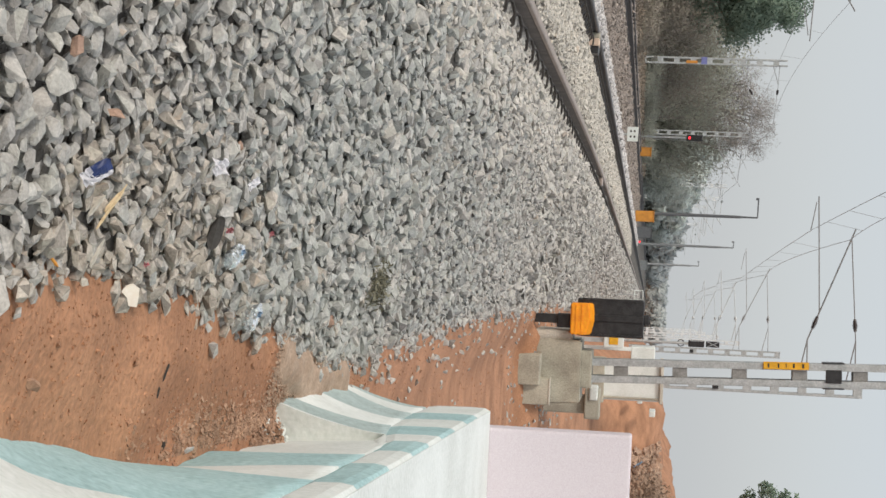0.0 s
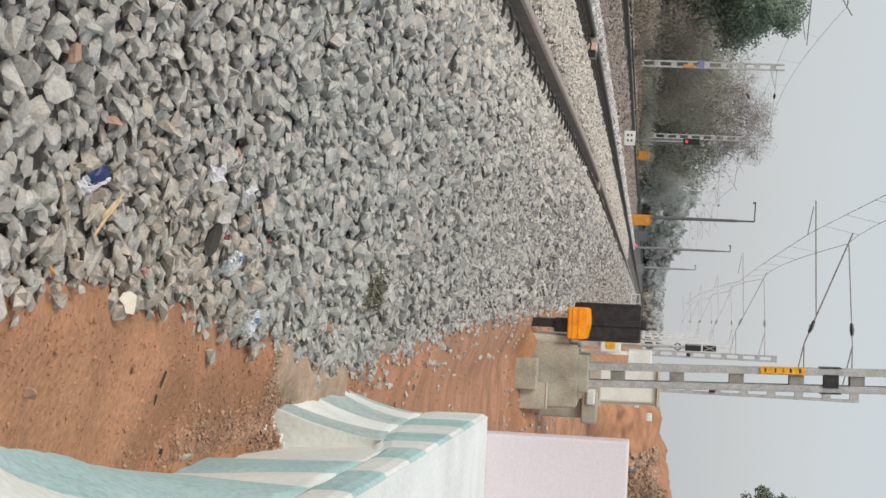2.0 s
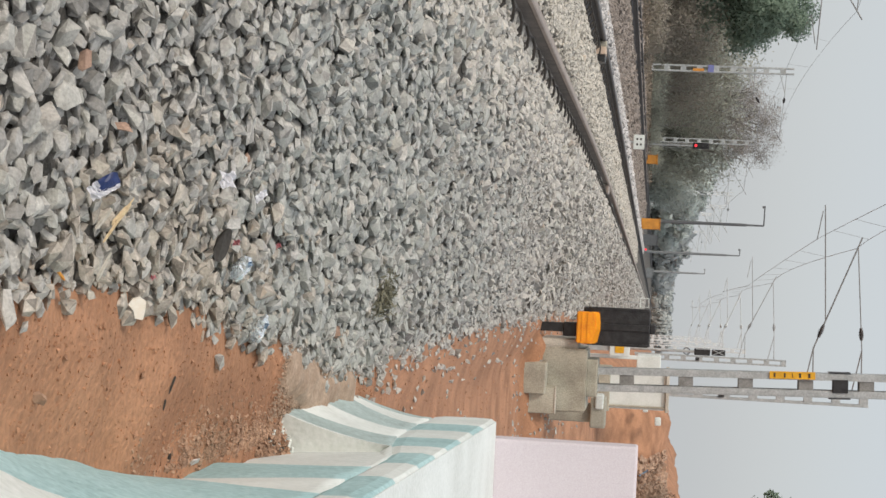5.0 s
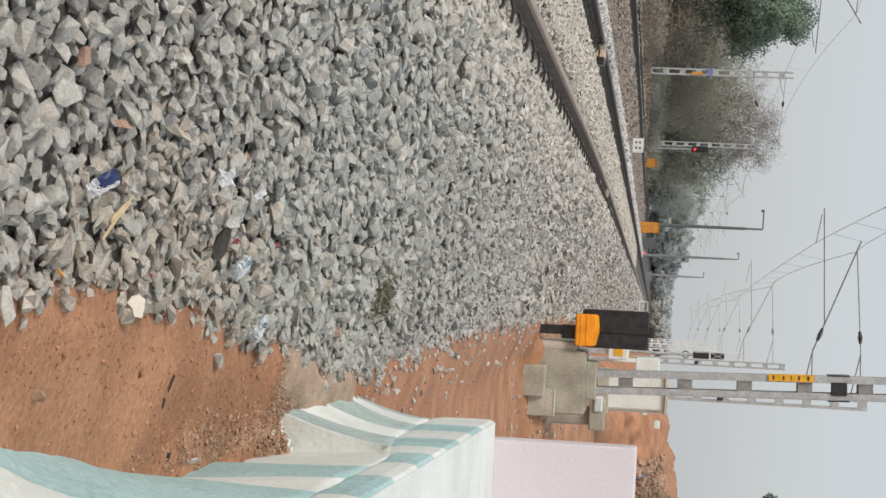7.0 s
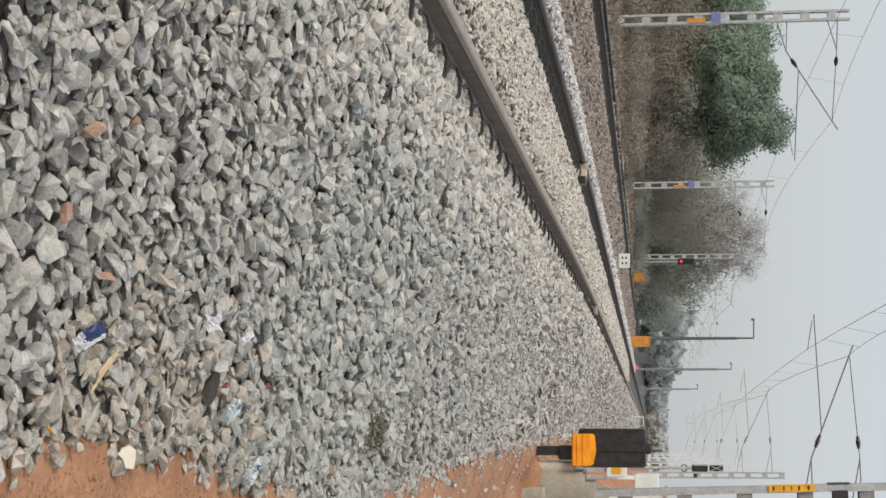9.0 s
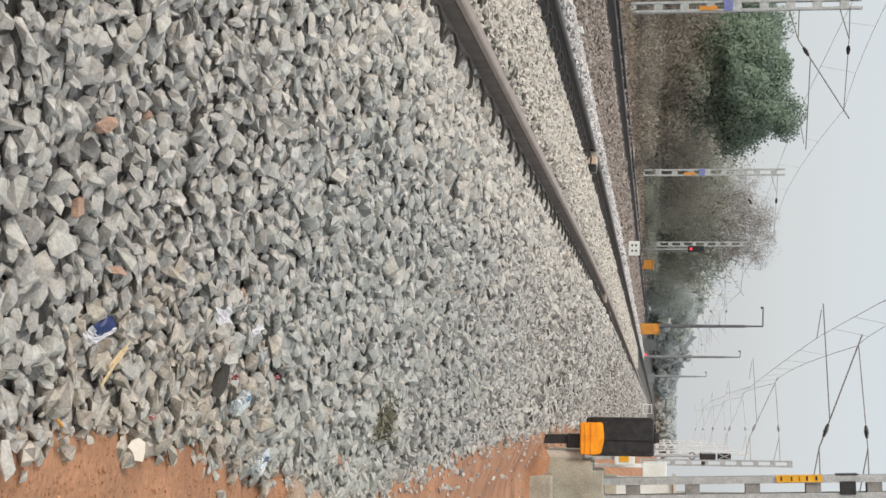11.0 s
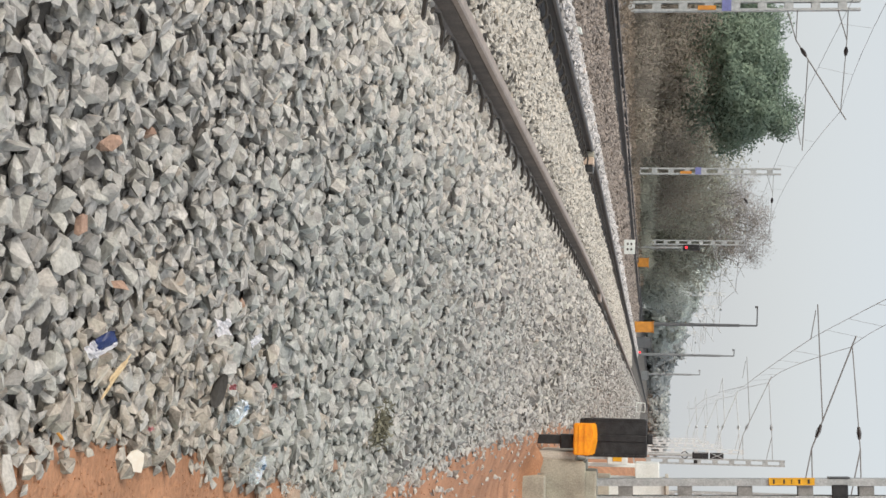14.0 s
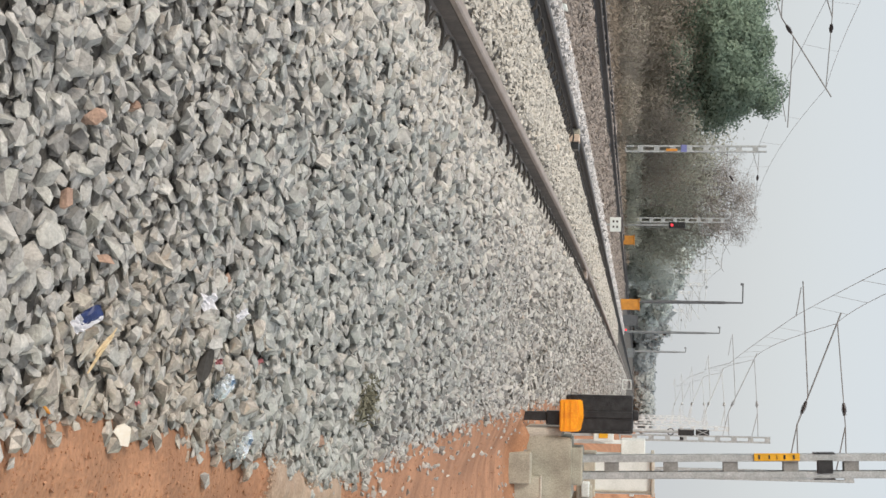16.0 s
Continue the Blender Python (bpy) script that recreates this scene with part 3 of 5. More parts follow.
for z, h in ((2.12, 0.06), (2.24, 0.05), (2.33, 0.02), (2.42, 0.07), (2.53, 0.07)):
    part("lettering", boxed(-0.140, -0.090, -0.139, -0.1355, z - h / 6, z + h / 6), M_BLACK, plate, "black lettering bar")
part("dark_box", boxed(-0.075, 0.085, -0.13, -0.085, 2.80, 2.99, bevel=0.01), M_BLACK, near_mast, "small black box on the mast")
part("clamp_strap", boxed(-0.16, -0.147, -0.11, 0.11, 2.77, 3.02), M_BLACK, near_mast)
part("clamp_strap", boxed(0.147, 0.16, -0.11, 0.11, 2.77, 3.02), M_BLACK, near_mast)
near_mast.rotation_euler = (0, radians(-1.7), 0)
cantilever(near_mast, -1, 3.5, 5.75, 7.0, 6.9, M_GALV, M_INSUL)

FAR = "pale galvanised mast of channels and plates with bracket arm"
for x, y, z, reach, drop in ((4.22, 56, -0.2, 5.1, 0.0), (5.1, 92, -0.1, 4.4, 0.42)):
    m = mast(x, y, z, 8.6, 0.34, M_GALV, FAR, 0.9, 0.28)
    cantilever(m, -1, reach, 6.75 - drop, 8.32 - drop, 8.05 - 0.8 * drop, M_WIRE if y < 60 else M_WIRE_MID, M_INSUL if y < 60 else M_WIRE_MID, 0.023)
    part("small_box", boxed(-0.08, 0.1, -0.16, -0.1, 3.7, 3.9), M_BLACK, m, "small black plate")
for x, y in ((-12.5, 57), (-10.85, 92), (-9.55, 128)):
    m = mast(x, y, 0.05, 8.15, 0.36, M_GALV, FAR, 0.9, 0.30)
    cantilever(m, 1, 3.65, 6.0, 7.7, 7.5, M_WIRE if y < 60 else M_WIRE_MID, M_INSUL if y < 100 else M_WIRE_MID, 0.021)
    if y < 100:
        part("number_plate", boxed(0.0, 0.15, -0.135, -0.118, 2.66, 3.28), M_OCHRE, m, "ochre-yellow number plate")
        part("blue_plate", boxed(-0.21, 0.19, -0.135, -0.118, 3.48, 3.80), M_BLUE, m, "blue plate")
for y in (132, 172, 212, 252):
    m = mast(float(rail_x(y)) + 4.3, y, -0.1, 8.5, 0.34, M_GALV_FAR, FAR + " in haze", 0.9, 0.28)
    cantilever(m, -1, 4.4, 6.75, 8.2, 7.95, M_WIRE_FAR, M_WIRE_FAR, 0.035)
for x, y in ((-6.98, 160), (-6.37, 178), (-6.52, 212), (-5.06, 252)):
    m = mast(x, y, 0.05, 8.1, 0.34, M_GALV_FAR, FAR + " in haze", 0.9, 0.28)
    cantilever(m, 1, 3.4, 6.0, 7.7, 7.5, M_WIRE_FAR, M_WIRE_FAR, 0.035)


def wire(points, r, mat, sag=0.0, label="thin overhead contact wire", group="overhead wires"):
    """A wire through its supports, each span hanging by sag."""
    path = [Vector(points[0])]
    for a, b in zip(points, points[1:]):
        path += [Vector(a).lerp(Vector(b), k / 12) - Vector((0, 0, 4 * sag * k / 12 * (1 - k / 12))) for k in range(1, 13)]
    bm = swept(path, r)
    ob = part("overhead_wire", bm, mat)
    return tagged(ob, label, "wire", group)


def line(supports, drop, mat, r=0.008, stagger=(-0.05, -0.25, 0.2, -0.2)):
    """Catenary and contact wire with droppers for one track."""
    wire(supports, r, mat, 0.55, "sagging catenary wire over the track")
    low = [(x + s, y, z - drop) for (x, y, z), s in zip(supports, stagger)]
    wire(low, r, mat, 0.06)
    bm = bmesh.new()
    for (a, b), (c, d) in zip(zip(supports, supports[1:]), zip(low, low[1:])):
        for k in range(1, 6):
            s = k / 6
            p = Vector(a).lerp(Vector(b), s) - Vector((0, 0, 4 * 0.55 * s * (1 - s)))
            q = Vector(c).lerp(Vector(d), s) - Vector((0, 0, 4 * 0.06 * s * (1 - s)))
            tube(bm, p, q, r * 0.6, n=4)
    tagged(part("wire_droppers", bm, mat), "thin dropper wires between catenary and contact wire", "wire", kind="stuff")


line([(-3.2, -16, 7.6), (-2.05, 20.4, 7.56), (-0.83, 56, 7.8)], 1.31, M_WIRE, 0.008, (-0.1, -0.05, -0.25))
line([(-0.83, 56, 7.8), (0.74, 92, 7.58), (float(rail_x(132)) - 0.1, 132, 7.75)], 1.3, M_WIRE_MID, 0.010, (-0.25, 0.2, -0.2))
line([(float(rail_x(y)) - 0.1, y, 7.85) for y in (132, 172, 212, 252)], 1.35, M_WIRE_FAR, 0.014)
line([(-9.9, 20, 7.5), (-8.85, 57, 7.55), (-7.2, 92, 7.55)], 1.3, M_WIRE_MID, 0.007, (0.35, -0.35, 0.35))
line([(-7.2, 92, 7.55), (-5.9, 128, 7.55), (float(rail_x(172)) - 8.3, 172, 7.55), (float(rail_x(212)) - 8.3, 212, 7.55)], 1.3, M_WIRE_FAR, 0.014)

# ---- black trackside cabinet on a post with an orange hood ----
cab = thing("trackside_cabinet", 0.77, 20.1, 0.0, "black plastic trackside cabinet on a post with an orange hood", "signal cabinet")
part("post", boxed(-0.02, 0.09, -0.06, 0.06, -0.1, 0.45, bevel=0.01), M_BLACK, cab)
part("post_collar", boxed(-0.03, 0.14, -0.08, 0.08, 0.20, 0.42, bevel=0.015), M_BLACK, cab)
body = part("cabinet_body", boxed(-0.225, 0.225, -0.05, 0.24, 0.44, 1.245, bevel=0.015), M_BLACK, cab)
part("centre_rib", boxed(-0.035, 0.045, -0.075, -0.045, 0.62, 1.24, bevel=0.01), M_BLACK, body)
part("cap", boxed(-0.05, 0.07, -0.03, 0.15, 1.24, 1.31, bevel=0.012), M_BLACK, cab)
part("edge_strip", boxed(-0.232, -0.20, -0.062, -0.045, 0.5, 1.22, bevel=0.004), M_BLACK, body)
part("edge_strip", boxed(0.20, 0.232, -0.062, -0.045, 0.5, 1.22, bevel=0.004), M_BLACK, body)
bm = bmesh.new()
v = [bm.verts.new(p) for p in ((-0.17, -0.24, 0.37), (0.21, -0.24, 0.37), (0.21, -0.04, 0.37), (-0.17, -0.04, 0.37), (-0.17, -0.24, 0.58), (0.21, -0.24, 0.55), (0.21, -0.05, 0.62), (-0.17, -0.05, 0.64), (0.02, -0.24, 0.61), (0.02, -0.05, 0.66))]
for f in ((3, 2, 1, 0), (0, 1, 5, 8, 4), (2, 3, 7, 9, 6), (1, 2, 6, 5), (3, 0, 4, 7), (4, 8, 9, 7), (8, 5, 6, 9)):
    bm.faces.new([v[k] for k in f])
bmesh.ops.bevel(bm, geom=list(bm.edges), offset=0.014, segments=2, affect="EDGES")
hood = part("hood", bm, M_ORANGE, cab, "bright orange plastic hood")
for z in (0.43, 0.50):
    part("hood_rib", boxed(-0.165, 0.205, -0.248, -0.238, z, z + 0.012), M_ORANGE, hood)


# ---- signals, lamp posts, cabinets, boards ----
def signal_post(x, y, z, tall, label, lit):
    s = thing("railway_signal", x, y, z, label, "railway signal")
    part("post", tubes([((0, 0, -0.2), (0, 0, tall))], 0.07, 10), M_GALV, s)
    head = part("signal_head", boxed(-0.2, 0.2, -0.12, 0.12, tall - 0.1, tall + 0.95, bevel=0.06), M_BLACK, s, "black signal head")
    for k in range(3):
        c = tall + 0.1 + 0.32 * k
        mat = M_RED_LAMP if lit and k == 0 else M_BLACK
        part("lens", tubes([((0, -0.14, c), (0, -0.125, c))], 0.08, 14), mat, head, "lit red lens" if mat is M_RED_LAMP else "")
        part("lens_hood", tubes([((0, -0.30, c + 0.11), (0, -0.12, c + 0.11))], 0.03, 6), M_BLACK, head)
    bm = tubes([((0.16, 0.12, 0), (0.16, 0.12, tall)), ((-0.16, 0.12, 0), (-0.16, 0.12, tall))], 0.015, 5)
    for k in range(int(tall / 0.3)):
        tube(bm, (-0.16, 0.12, 0.3 * k + 0.15), (0.16, 0.12, 0.3 * k + 0.15), 0.01, n=4)
    part("ladder", bm, M_GALV, s, "thin steel ladder")
    return s


signal_post(-7.6, 106, 0.0, 3.25, "tall signal showing a red light beside the tracks", True)
dark = thing("railway_signal", 2.86, 56, -0.1, "slim signal post with a dark open-framed head", "railway signal")
part("post", tubes([((0, 0, -0.2), (0, 0, 2.75))], 0.05, 8), M_GALV, dark)
bm = boxed(-0.115, 0.115, -0.08, 0.0, 2.75, 3.28, bevel=0.03)
box(bm, -0.10, 0.10, -0.08, 0.0, 3.33, 3.78, bevel=0.03)
part("signal_head", bm, M_BLACK, dark, "dark signal head")
part("cross_brace", tubes([((-0.08, -0.09, 3.38), (0.08, -0.09, 3.74)), ((0.08, -0.09, 3.38), (-0.08, -0.09, 3.74)), ((-0.09, -0.09, 2.8), (-0.09, -0.09, 3.25))], 0.014, 5), M_GALV, dark)
bm = bmesh.new()
for k in range(12):
    a, b = 2 * math.pi * k / 12, 2 * math.pi * (k + 1) / 12
    tube(bm, (0.11 * math.cos(a), 0, 2.5 + 0.11 * math.sin(a)), (0.11 * math.cos(b), 0, 2.5 + 0.11 * math.sin(b)), 0.018, n=5)
part("ring", bm, M_BLACK, dark)


def lamp_post(x, y, z, tall, arm, haze):
    p = thing("lamp_post", x, y, z, "dark slender lamp post with a short bracket arm", "lamp post", "lamp posts along the tracks")
    bm = bmesh.new()
    tube(bm, (0, 0, -0.2), (0, 0, tall * 0.5), 0.11, 0.10)
    tube(bm, (0, 0, tall * 0.5), (0, 0, tall * 0.86), 0.095, 0.085)
    tube(bm, (0, 0, tall * 0.86), (0, 0, tall), 0.06, 0.05)
    part("pole", bm, haze, p)
    part("arm", tubes([((0, 0, tall), (-arm, 0, tall + 0.02))], 0.04), haze, p)
    part("lamp_head", boxed(-arm - 0.08, -arm + 0.06, -0.12, 0.12, tall - 0.12, tall + 0.06, bevel=0.03), haze, p)
    return p


M_POLE1 = material("dark_pole_paint", (0.13, 0.14, 0.15), rough=0.7, bump=0)
# farther poles and cases: haze lightens the base colour itself
M_POLE2 = material("hazed_pole_paint", (0.24, 0.26, 0.27), rough=0.7, bump=0)
M_POLE3 = material("haze_pale_pole_paint", (0.32, 0.34, 0.35), rough=0.7, bump=0)
lamp_post(-2.56, 100, 0.2, 7.25, 1.1, M_POLE1)
lamp_post(-0.92, 130, 0.2, 7.35, 0.45, M_POLE2)
lamp_post(0.75, 160, 0.1, 5.7, 0.4, M_POLE3)


def kiosk(x, y, z, w, h, mat, label, stuff=M_OCHRE):
    k = thing("equipment_case", x, y, z, label, "equipment case", "equipment cases by the track")
    part("plinth", boxed(-w / 2 - 0.05, w / 2 + 0.05, -0.3, 0.3, -0.4, 0.08, bevel=0.01), M_CONCRETE, k)
    b = part("case_body", boxed(-w / 2, w / 2, -0.25, 0.25, 0.08, h, bevel=0.02), mat, k)
    part("case_door", boxed(-w / 2 + 0.06, w / 2 - 0.06, -0.265, -0.255, 0.16, h - 0.08, bevel=0.004), mat, b)
    part("case_roof", boxed(-w / 2 - 0.05, w / 2 + 0.05, -0.3, 0.3, h, h + 0.05, bevel=0.01), mat, k)


kiosk(-2.35, 99, 0.15, 0.64, 1.15, M_OCHRE, "ochre-painted equipment case between the tracks")
kiosk(-6.55, 105, 0.0, 0.55, 0.95, M_OCHRE, "small ochre equipment case beside the signal")
kiosk(-1.71, 122, 0.0, 0.8, 1.2, M_POLE1, "dark grey equipment case")
kiosk(0.9, 158, -0.1, 0.9, 1.0, M_POLE2, "dark grey equipment case in haze")
board = thing("track_board", float(rail_x(55)) - 3.45, 55, 0.02, "small white board with dark marks between the tracks", "sign")
part("stake", tubes([((0, 0.03, -0.2), (0, 0.03, 0.4))], 0.03), M_GALV, board)
face = part("board", boxed(-0.24, 0.24, -0.02, 0.02, 0.30, 0.66, bevel=0.006), M_WHITE, board)
for x, z in ((-0.1, 0.42), (-0.1, 0.54), (0.08, 0.42), (0.08, 0.54)):
    part("mark", boxed(x - 0.035, x + 0.035, -0.026, -0.021, z - 0.03, z + 0.03), M_CLIP, face, "dark bar mark")
notice = thing("small_sign", 1.42, 60, 0.33, "small white framed sign beside the track", "sign")
part("stake", tubes([((0, 0.02, -0.6), (0, 0.02, 0.5))], 0.02), M_GALV, notice)
part("sign_frame", swept([(-0.16, 0, 0.42), (-0.16, 0, 0.72), (0.16, 0, 0.72), (0.16, 0, 0.42), (-0.16, 0, 0.42)], 0.025), M_WHITE, notice, "white square frame")
# pale conduit on the ground along the far side
wire([(-15.5, 20, 0.13), (-12.35, 56, 0.13), (-9.9, 88, 0.13)], 0.05, M_SLEEPER, 0.0, "pale conduit lying along the far track", "")

# ---- whitewashed hut and blocks on the earth bank ----
hut = thing("white_hut", 2.26, 30, 0.46, "small whitewashed flat-roofed hut on the red bank", "hut")
part("wall", boxed(-0.33, 0.34, -0.25, 0.8, -0.3, 1.09, bevel=0.015), M_WHITE, hut)
part("roof_slab", boxed(-0.38, 0.37, -0.32, 0.9, 1.09, 1.15, bevel=0.01), M_SLEEPER, hut)
part("base_course", boxed(-0.36, 0.40, -0.30, 0.84, -0.5, 0.10, bevel=0.02), M_CONCRETE, hut, "stained concrete base course")
part("drain_pipe", tubes([((0.29, -0.28, 0.1), (0.29, -0.28, 1.08))], 0.02), M_CONCRETE, hut)
part("low_porch", boxed(-0.62, -0.34, -0.15, 0.5, 0.55, 0.98, bevel=0.02), M_WHITE, hut)
part("porch_post", boxed(-0.61, -0.54, -0.14, -0.07, -0.3, 0.56, bevel=0.008), M_WHITE, hut)
meter = thing("meter_box", 1.53, 29.6, 0.4, "small white box with an amber panel on the bank", "meter box")
part("case", boxed(-0.13, 0.13, -0.1, 0.1, 0.12, 0.48, bevel=0.02), M_WHITE, meter)
part("stand", boxed(-0.04, 0.04, -0.04, 0.04, -0.4, 0.13), M_GALV, meter)
part("panel", boxed(-0.06, 0.07, -0.112, -0.102, 0.22, 0.38, bevel=0.004), M_YELLOW, meter, "amber panel")
for x, y, z, r in ((2.826, 32.4, 1.196, 0.05), (3.083, 32.6, 1.448, 0.06)):
    st = thing("marker_stone", x, y, z, "small white painted marker stone on the bank", "marker stone", "marker stones")
    part("stone", boxed(-r, r, -0.05, 0.5, -r, r, bevel=0.02), M_WHITE, st)
slab = thing("concrete_slab", 1.95, 21.6, -0.24, "broken concrete slab standing beside the footing", "concrete slab")
part("slab", boxed(-0.2, 0.2, -0.1, 0.25, 0.76, 0.96, bevel=0.02), M_CONCRETE, slab)
part("stub", boxed(-0.1, 0.14, 0.0, 0.2, -0.1, 0.77, bevel=0.02), M_CONCRETE, slab)
part("white_cap", boxed(-0.24, -0.05, -0.14, 0.1, 0.82, 0.93, bevel=0.02), M_WHITE, slab, "white painted cap")
lamp = thing("marker_lamp", -1.03, 125, 0.0, "small red marker lamp on a short post", "lamp")
part("post", tubes([((0, 0, -0.2), (0, 0, 0.25))], 0.04), M_POLE1, lamp)
part("lens", tubes([((0, -0.05, 0.36), (0, 0.05, 0.36))], 0.075, 12), M_RED_LAMP, lamp, "lit red lens")


# ---- trees ----
def quads(rng, centres, size, squash=1.0, facing=None):
    """Small leaf-clump faces in random directions, wound to agree with facing."""
    n = len(centres)
    a = rng.normal(size=(n, 3))
    a /= np.linalg.norm(a, axis=1, keepdims=True)
    b = np.cross(a, rng.normal(size=(n, 3)))
    b /= np.linalg.norm(b, axis=1, keepdims=True)
    s = size * rng.uniform(0.5, 1.5, (n, 1))
    a, b = a * s, b * s * squash
    if facing is not None:
        b = b * np.where(np.sum(np.cross(a, b) * facing, 1, keepdims=True) < 0, -1, 1)
    v = np.stack([centres - a, centres - b * 0.6 + a * 0.1, centres + a, centres + b * 0.6 - a * 0.1], 1).reshape(-1, 3)
    i = np.arange(n) * 4
    return v, np.concatenate([np.stack([i, i + 1, i + 2], 1), np.stack([i, i + 2, i + 3], 1)])


def limbs(rng, tall, radius, levels, spread, n=5):
    """Tapered trunk with limbs; returns the bmesh and the twig tips."""
    bm, tips = bmesh.new(), []

    def grow(p, d, length, r, level):
        steps = 3
        for k in range(steps):
            q = p + d * (length / steps)
            tube(bm, p, q, r * (1 - 0.2 * k / steps), r * (1 - 0.2 * (k + 1) / steps), n if level < 2 else 3)
            d = (d + Vector(rng.normal(0, 0.14, 3))).normalized()
            p = q
        if level == levels:
            tips.append(p)
            return
        for k in range(rng.integers(2, 5)):
            e = (d + Vector(rng.normal(0, spread, 3)) + Vector((0, 0, 0.12))).normalized()
            grow(p, e, length * rng.uniform(0.55, 0.85), r * 0.58, level + 1)

    grow(Vector((0, 0, -0.3)), Vector((0, 0, 1)), tall * 0.33, radius, 0)
    return bm, tips


def tree(x, y, z, wide, tall, base, leaf, mat, bark, seed, label, clumps=70, per=110, name="tree", levels=3, squash=1.0):
    rng = np.random.default_rng(seed)
    t = thing(name, x, y, z, label, "tree")
    bm, tips = limbs(rng, tall, tall * 0.022, levels, 0.55)
    part("trunk", bm, bark, t)
    c = rng.normal(size=(clumps, 3))
    c /= np.linalg.norm(c, axis=1, keepdims=True)
    c *= rng.uniform(0.35, 1.0, (clumps, 1)) ** 0.5
    turn = np.arctan2(c[:, 2], c[:, 0])
    lobes = 0.93 + 0.09 * np.sin(3 * turn + seed) + 0.07 * np.sin(5 * turn + 2 * seed)
    c = c * lobes[:, None] * [wide / 2, wide / 2, (tall - base) / 2] * rng.uniform(0.8, 1.04, (clumps, 1)) + [0, 0, (tall + base) / 2]
    r = rng.uniform(0.09, 0.17, clumps) * wide
    away = rng.normal(0, 0.42, (clumps, per, 3))
    away *= np.minimum(1, 0.85 / np.linalg.norm(away, axis=2, keepdims=True)) * [1, 1, 0.8]
    pts = (c[:, None, :] + away * r[:, None, None]).reshape(-1, 3)
    out = (c - [0, 0, (tall + base) / 2]) / (wide / 2)
    face = (away * 1.3 + out[:, None, :] * 0.9 + [0, 0, 0.35]).reshape(-1, 3) + rng.normal(0, 0.12, (len(pts), 3))
    face /= np.linalg.norm(face, axis=1, keepdims=True)
    v, f = quads(rng, pts, leaf, squash, face)
    from_arrays("crown", v, f, mat, t, normals=np.repeat(face, 4, 0))
    return t


def thicket(x, y, z, wide, tall, mat, seed, label, leaf=0.1, count=3200, name="bush"):
    rng = np.random.default_rng(seed)
    t = thing(name, x, y, z, label, "bush", "dry bushes")
    bm = bmesh.new()
    ends = []
    for k in range(60):
        a, b = rng.uniform(-0.45, 0.45, 2) * wide
        p, d = Vector((a, b * 0.6, -0.2)), Vector((rng.normal(0, 0.3), rng.normal(0, 0.3), 1)).normalized()
        length = tall * rng.uniform(0.45, 1.0) * (1 - 0.9 * (a / wide) ** 2)
        for s in range(3):
            q = p + d * (length / 3)
            r = 0.03 * min(1.0, wide / 4)
            tube(bm, p, q, r * (1 - s / 4), r * (1 - (s + 1) / 4), 3)
            d = (d + Vector(rng.normal(0, 0.25, 3))).normalized()
            p = q
            ends.append(p)
    tagged(part("stem", bm, M_TWIG, t), kind="stuff")
    ends = np.array(ends)
    pts = ends[rng.integers(0, len(ends), count)] + rng.normal(0, 0.09, (count, 3)) * [wide, wide * 0.6, tall]
    pts[:, 2] = np.abs(pts[:, 2])
    face = pts / [wide / 2, wide / 2, tall] + rng.normal(0, 0.18, (count, 3)) + [0, 0, 0.25]
    face /= np.linalg.norm(face, axis=1, keepdims=True)
    v, f = quads(rng, pts, leaf, 0.5, face)
    from_arrays("foliage", v, f, mat, t, normals=np.repeat(face, 4, 0))
    return t


tree(-16.7, 98, 0.0, 9.0, 9.5, 2.5, 0.085, M_LEAF, M_BARK, 11, "broad dark green leafy tree behind the far track", 140, 520)
tree(-22.6, 105, 0.0, 9.0, 9.8, 2.5, 0.085, M_LEAF, M_BARK, 12, "dark green leafy tree behind the far track", 120, 420)
for k, (x, y, w, h) in enumerate(((-22.6, 94, 5.8, 5.4), (-18.8, 95, 5.8, 4.9), (-15.4, 96, 5.6, 4.9), (-12.8, 104, 5.4, 5.3), (-26.6, 95, 6.0, 5.2))):
    thicket(x, y, 0.0, w, h, M_DRY, 30 + k, "dry brown scrub below the trees", 0.08, 24000)
for k, (x, y, w, h) in enumerate(((-19.0, 66, 4.6, 2.2), (-15.4, 64, 4.6, 1.9), (-12.4, 65, 4.2, 1.8), (-10.3, 71, 3.2, 1.5))):
    thicket(x, y, 0.0, w, h, M_DRY, 70 + k, "low dry brown scrub at the edge of the far track", 0.06, 13000)
for k, (x, y, w, h) in enumerate(((-11.0, 98, 3.0, 1.7), (-9.2, 103, 3.0, 1.6), (-7.9, 114, 2.6, 1.5))):
    thicket(x, y, 0.0, w, h, M_OLIVE, 80 + k, "low olive scrub at the edge of the far track", 0.085, 5500)
for k, (x, y, w, h) in enumerate(((-14.6, 132, 6.8, 8.6), (-11.2, 141, 6.4, 8.4), (-8.4, 152, 5.4, 5.4), (-18.0, 128, 6.6, 8.2))):
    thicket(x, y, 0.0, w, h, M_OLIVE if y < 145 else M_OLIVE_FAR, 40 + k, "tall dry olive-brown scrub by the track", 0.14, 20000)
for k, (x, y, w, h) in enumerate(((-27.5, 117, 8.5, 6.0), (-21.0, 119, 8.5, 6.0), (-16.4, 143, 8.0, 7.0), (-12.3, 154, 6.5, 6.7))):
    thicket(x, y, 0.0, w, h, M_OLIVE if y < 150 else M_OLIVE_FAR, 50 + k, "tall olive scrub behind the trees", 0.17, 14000)
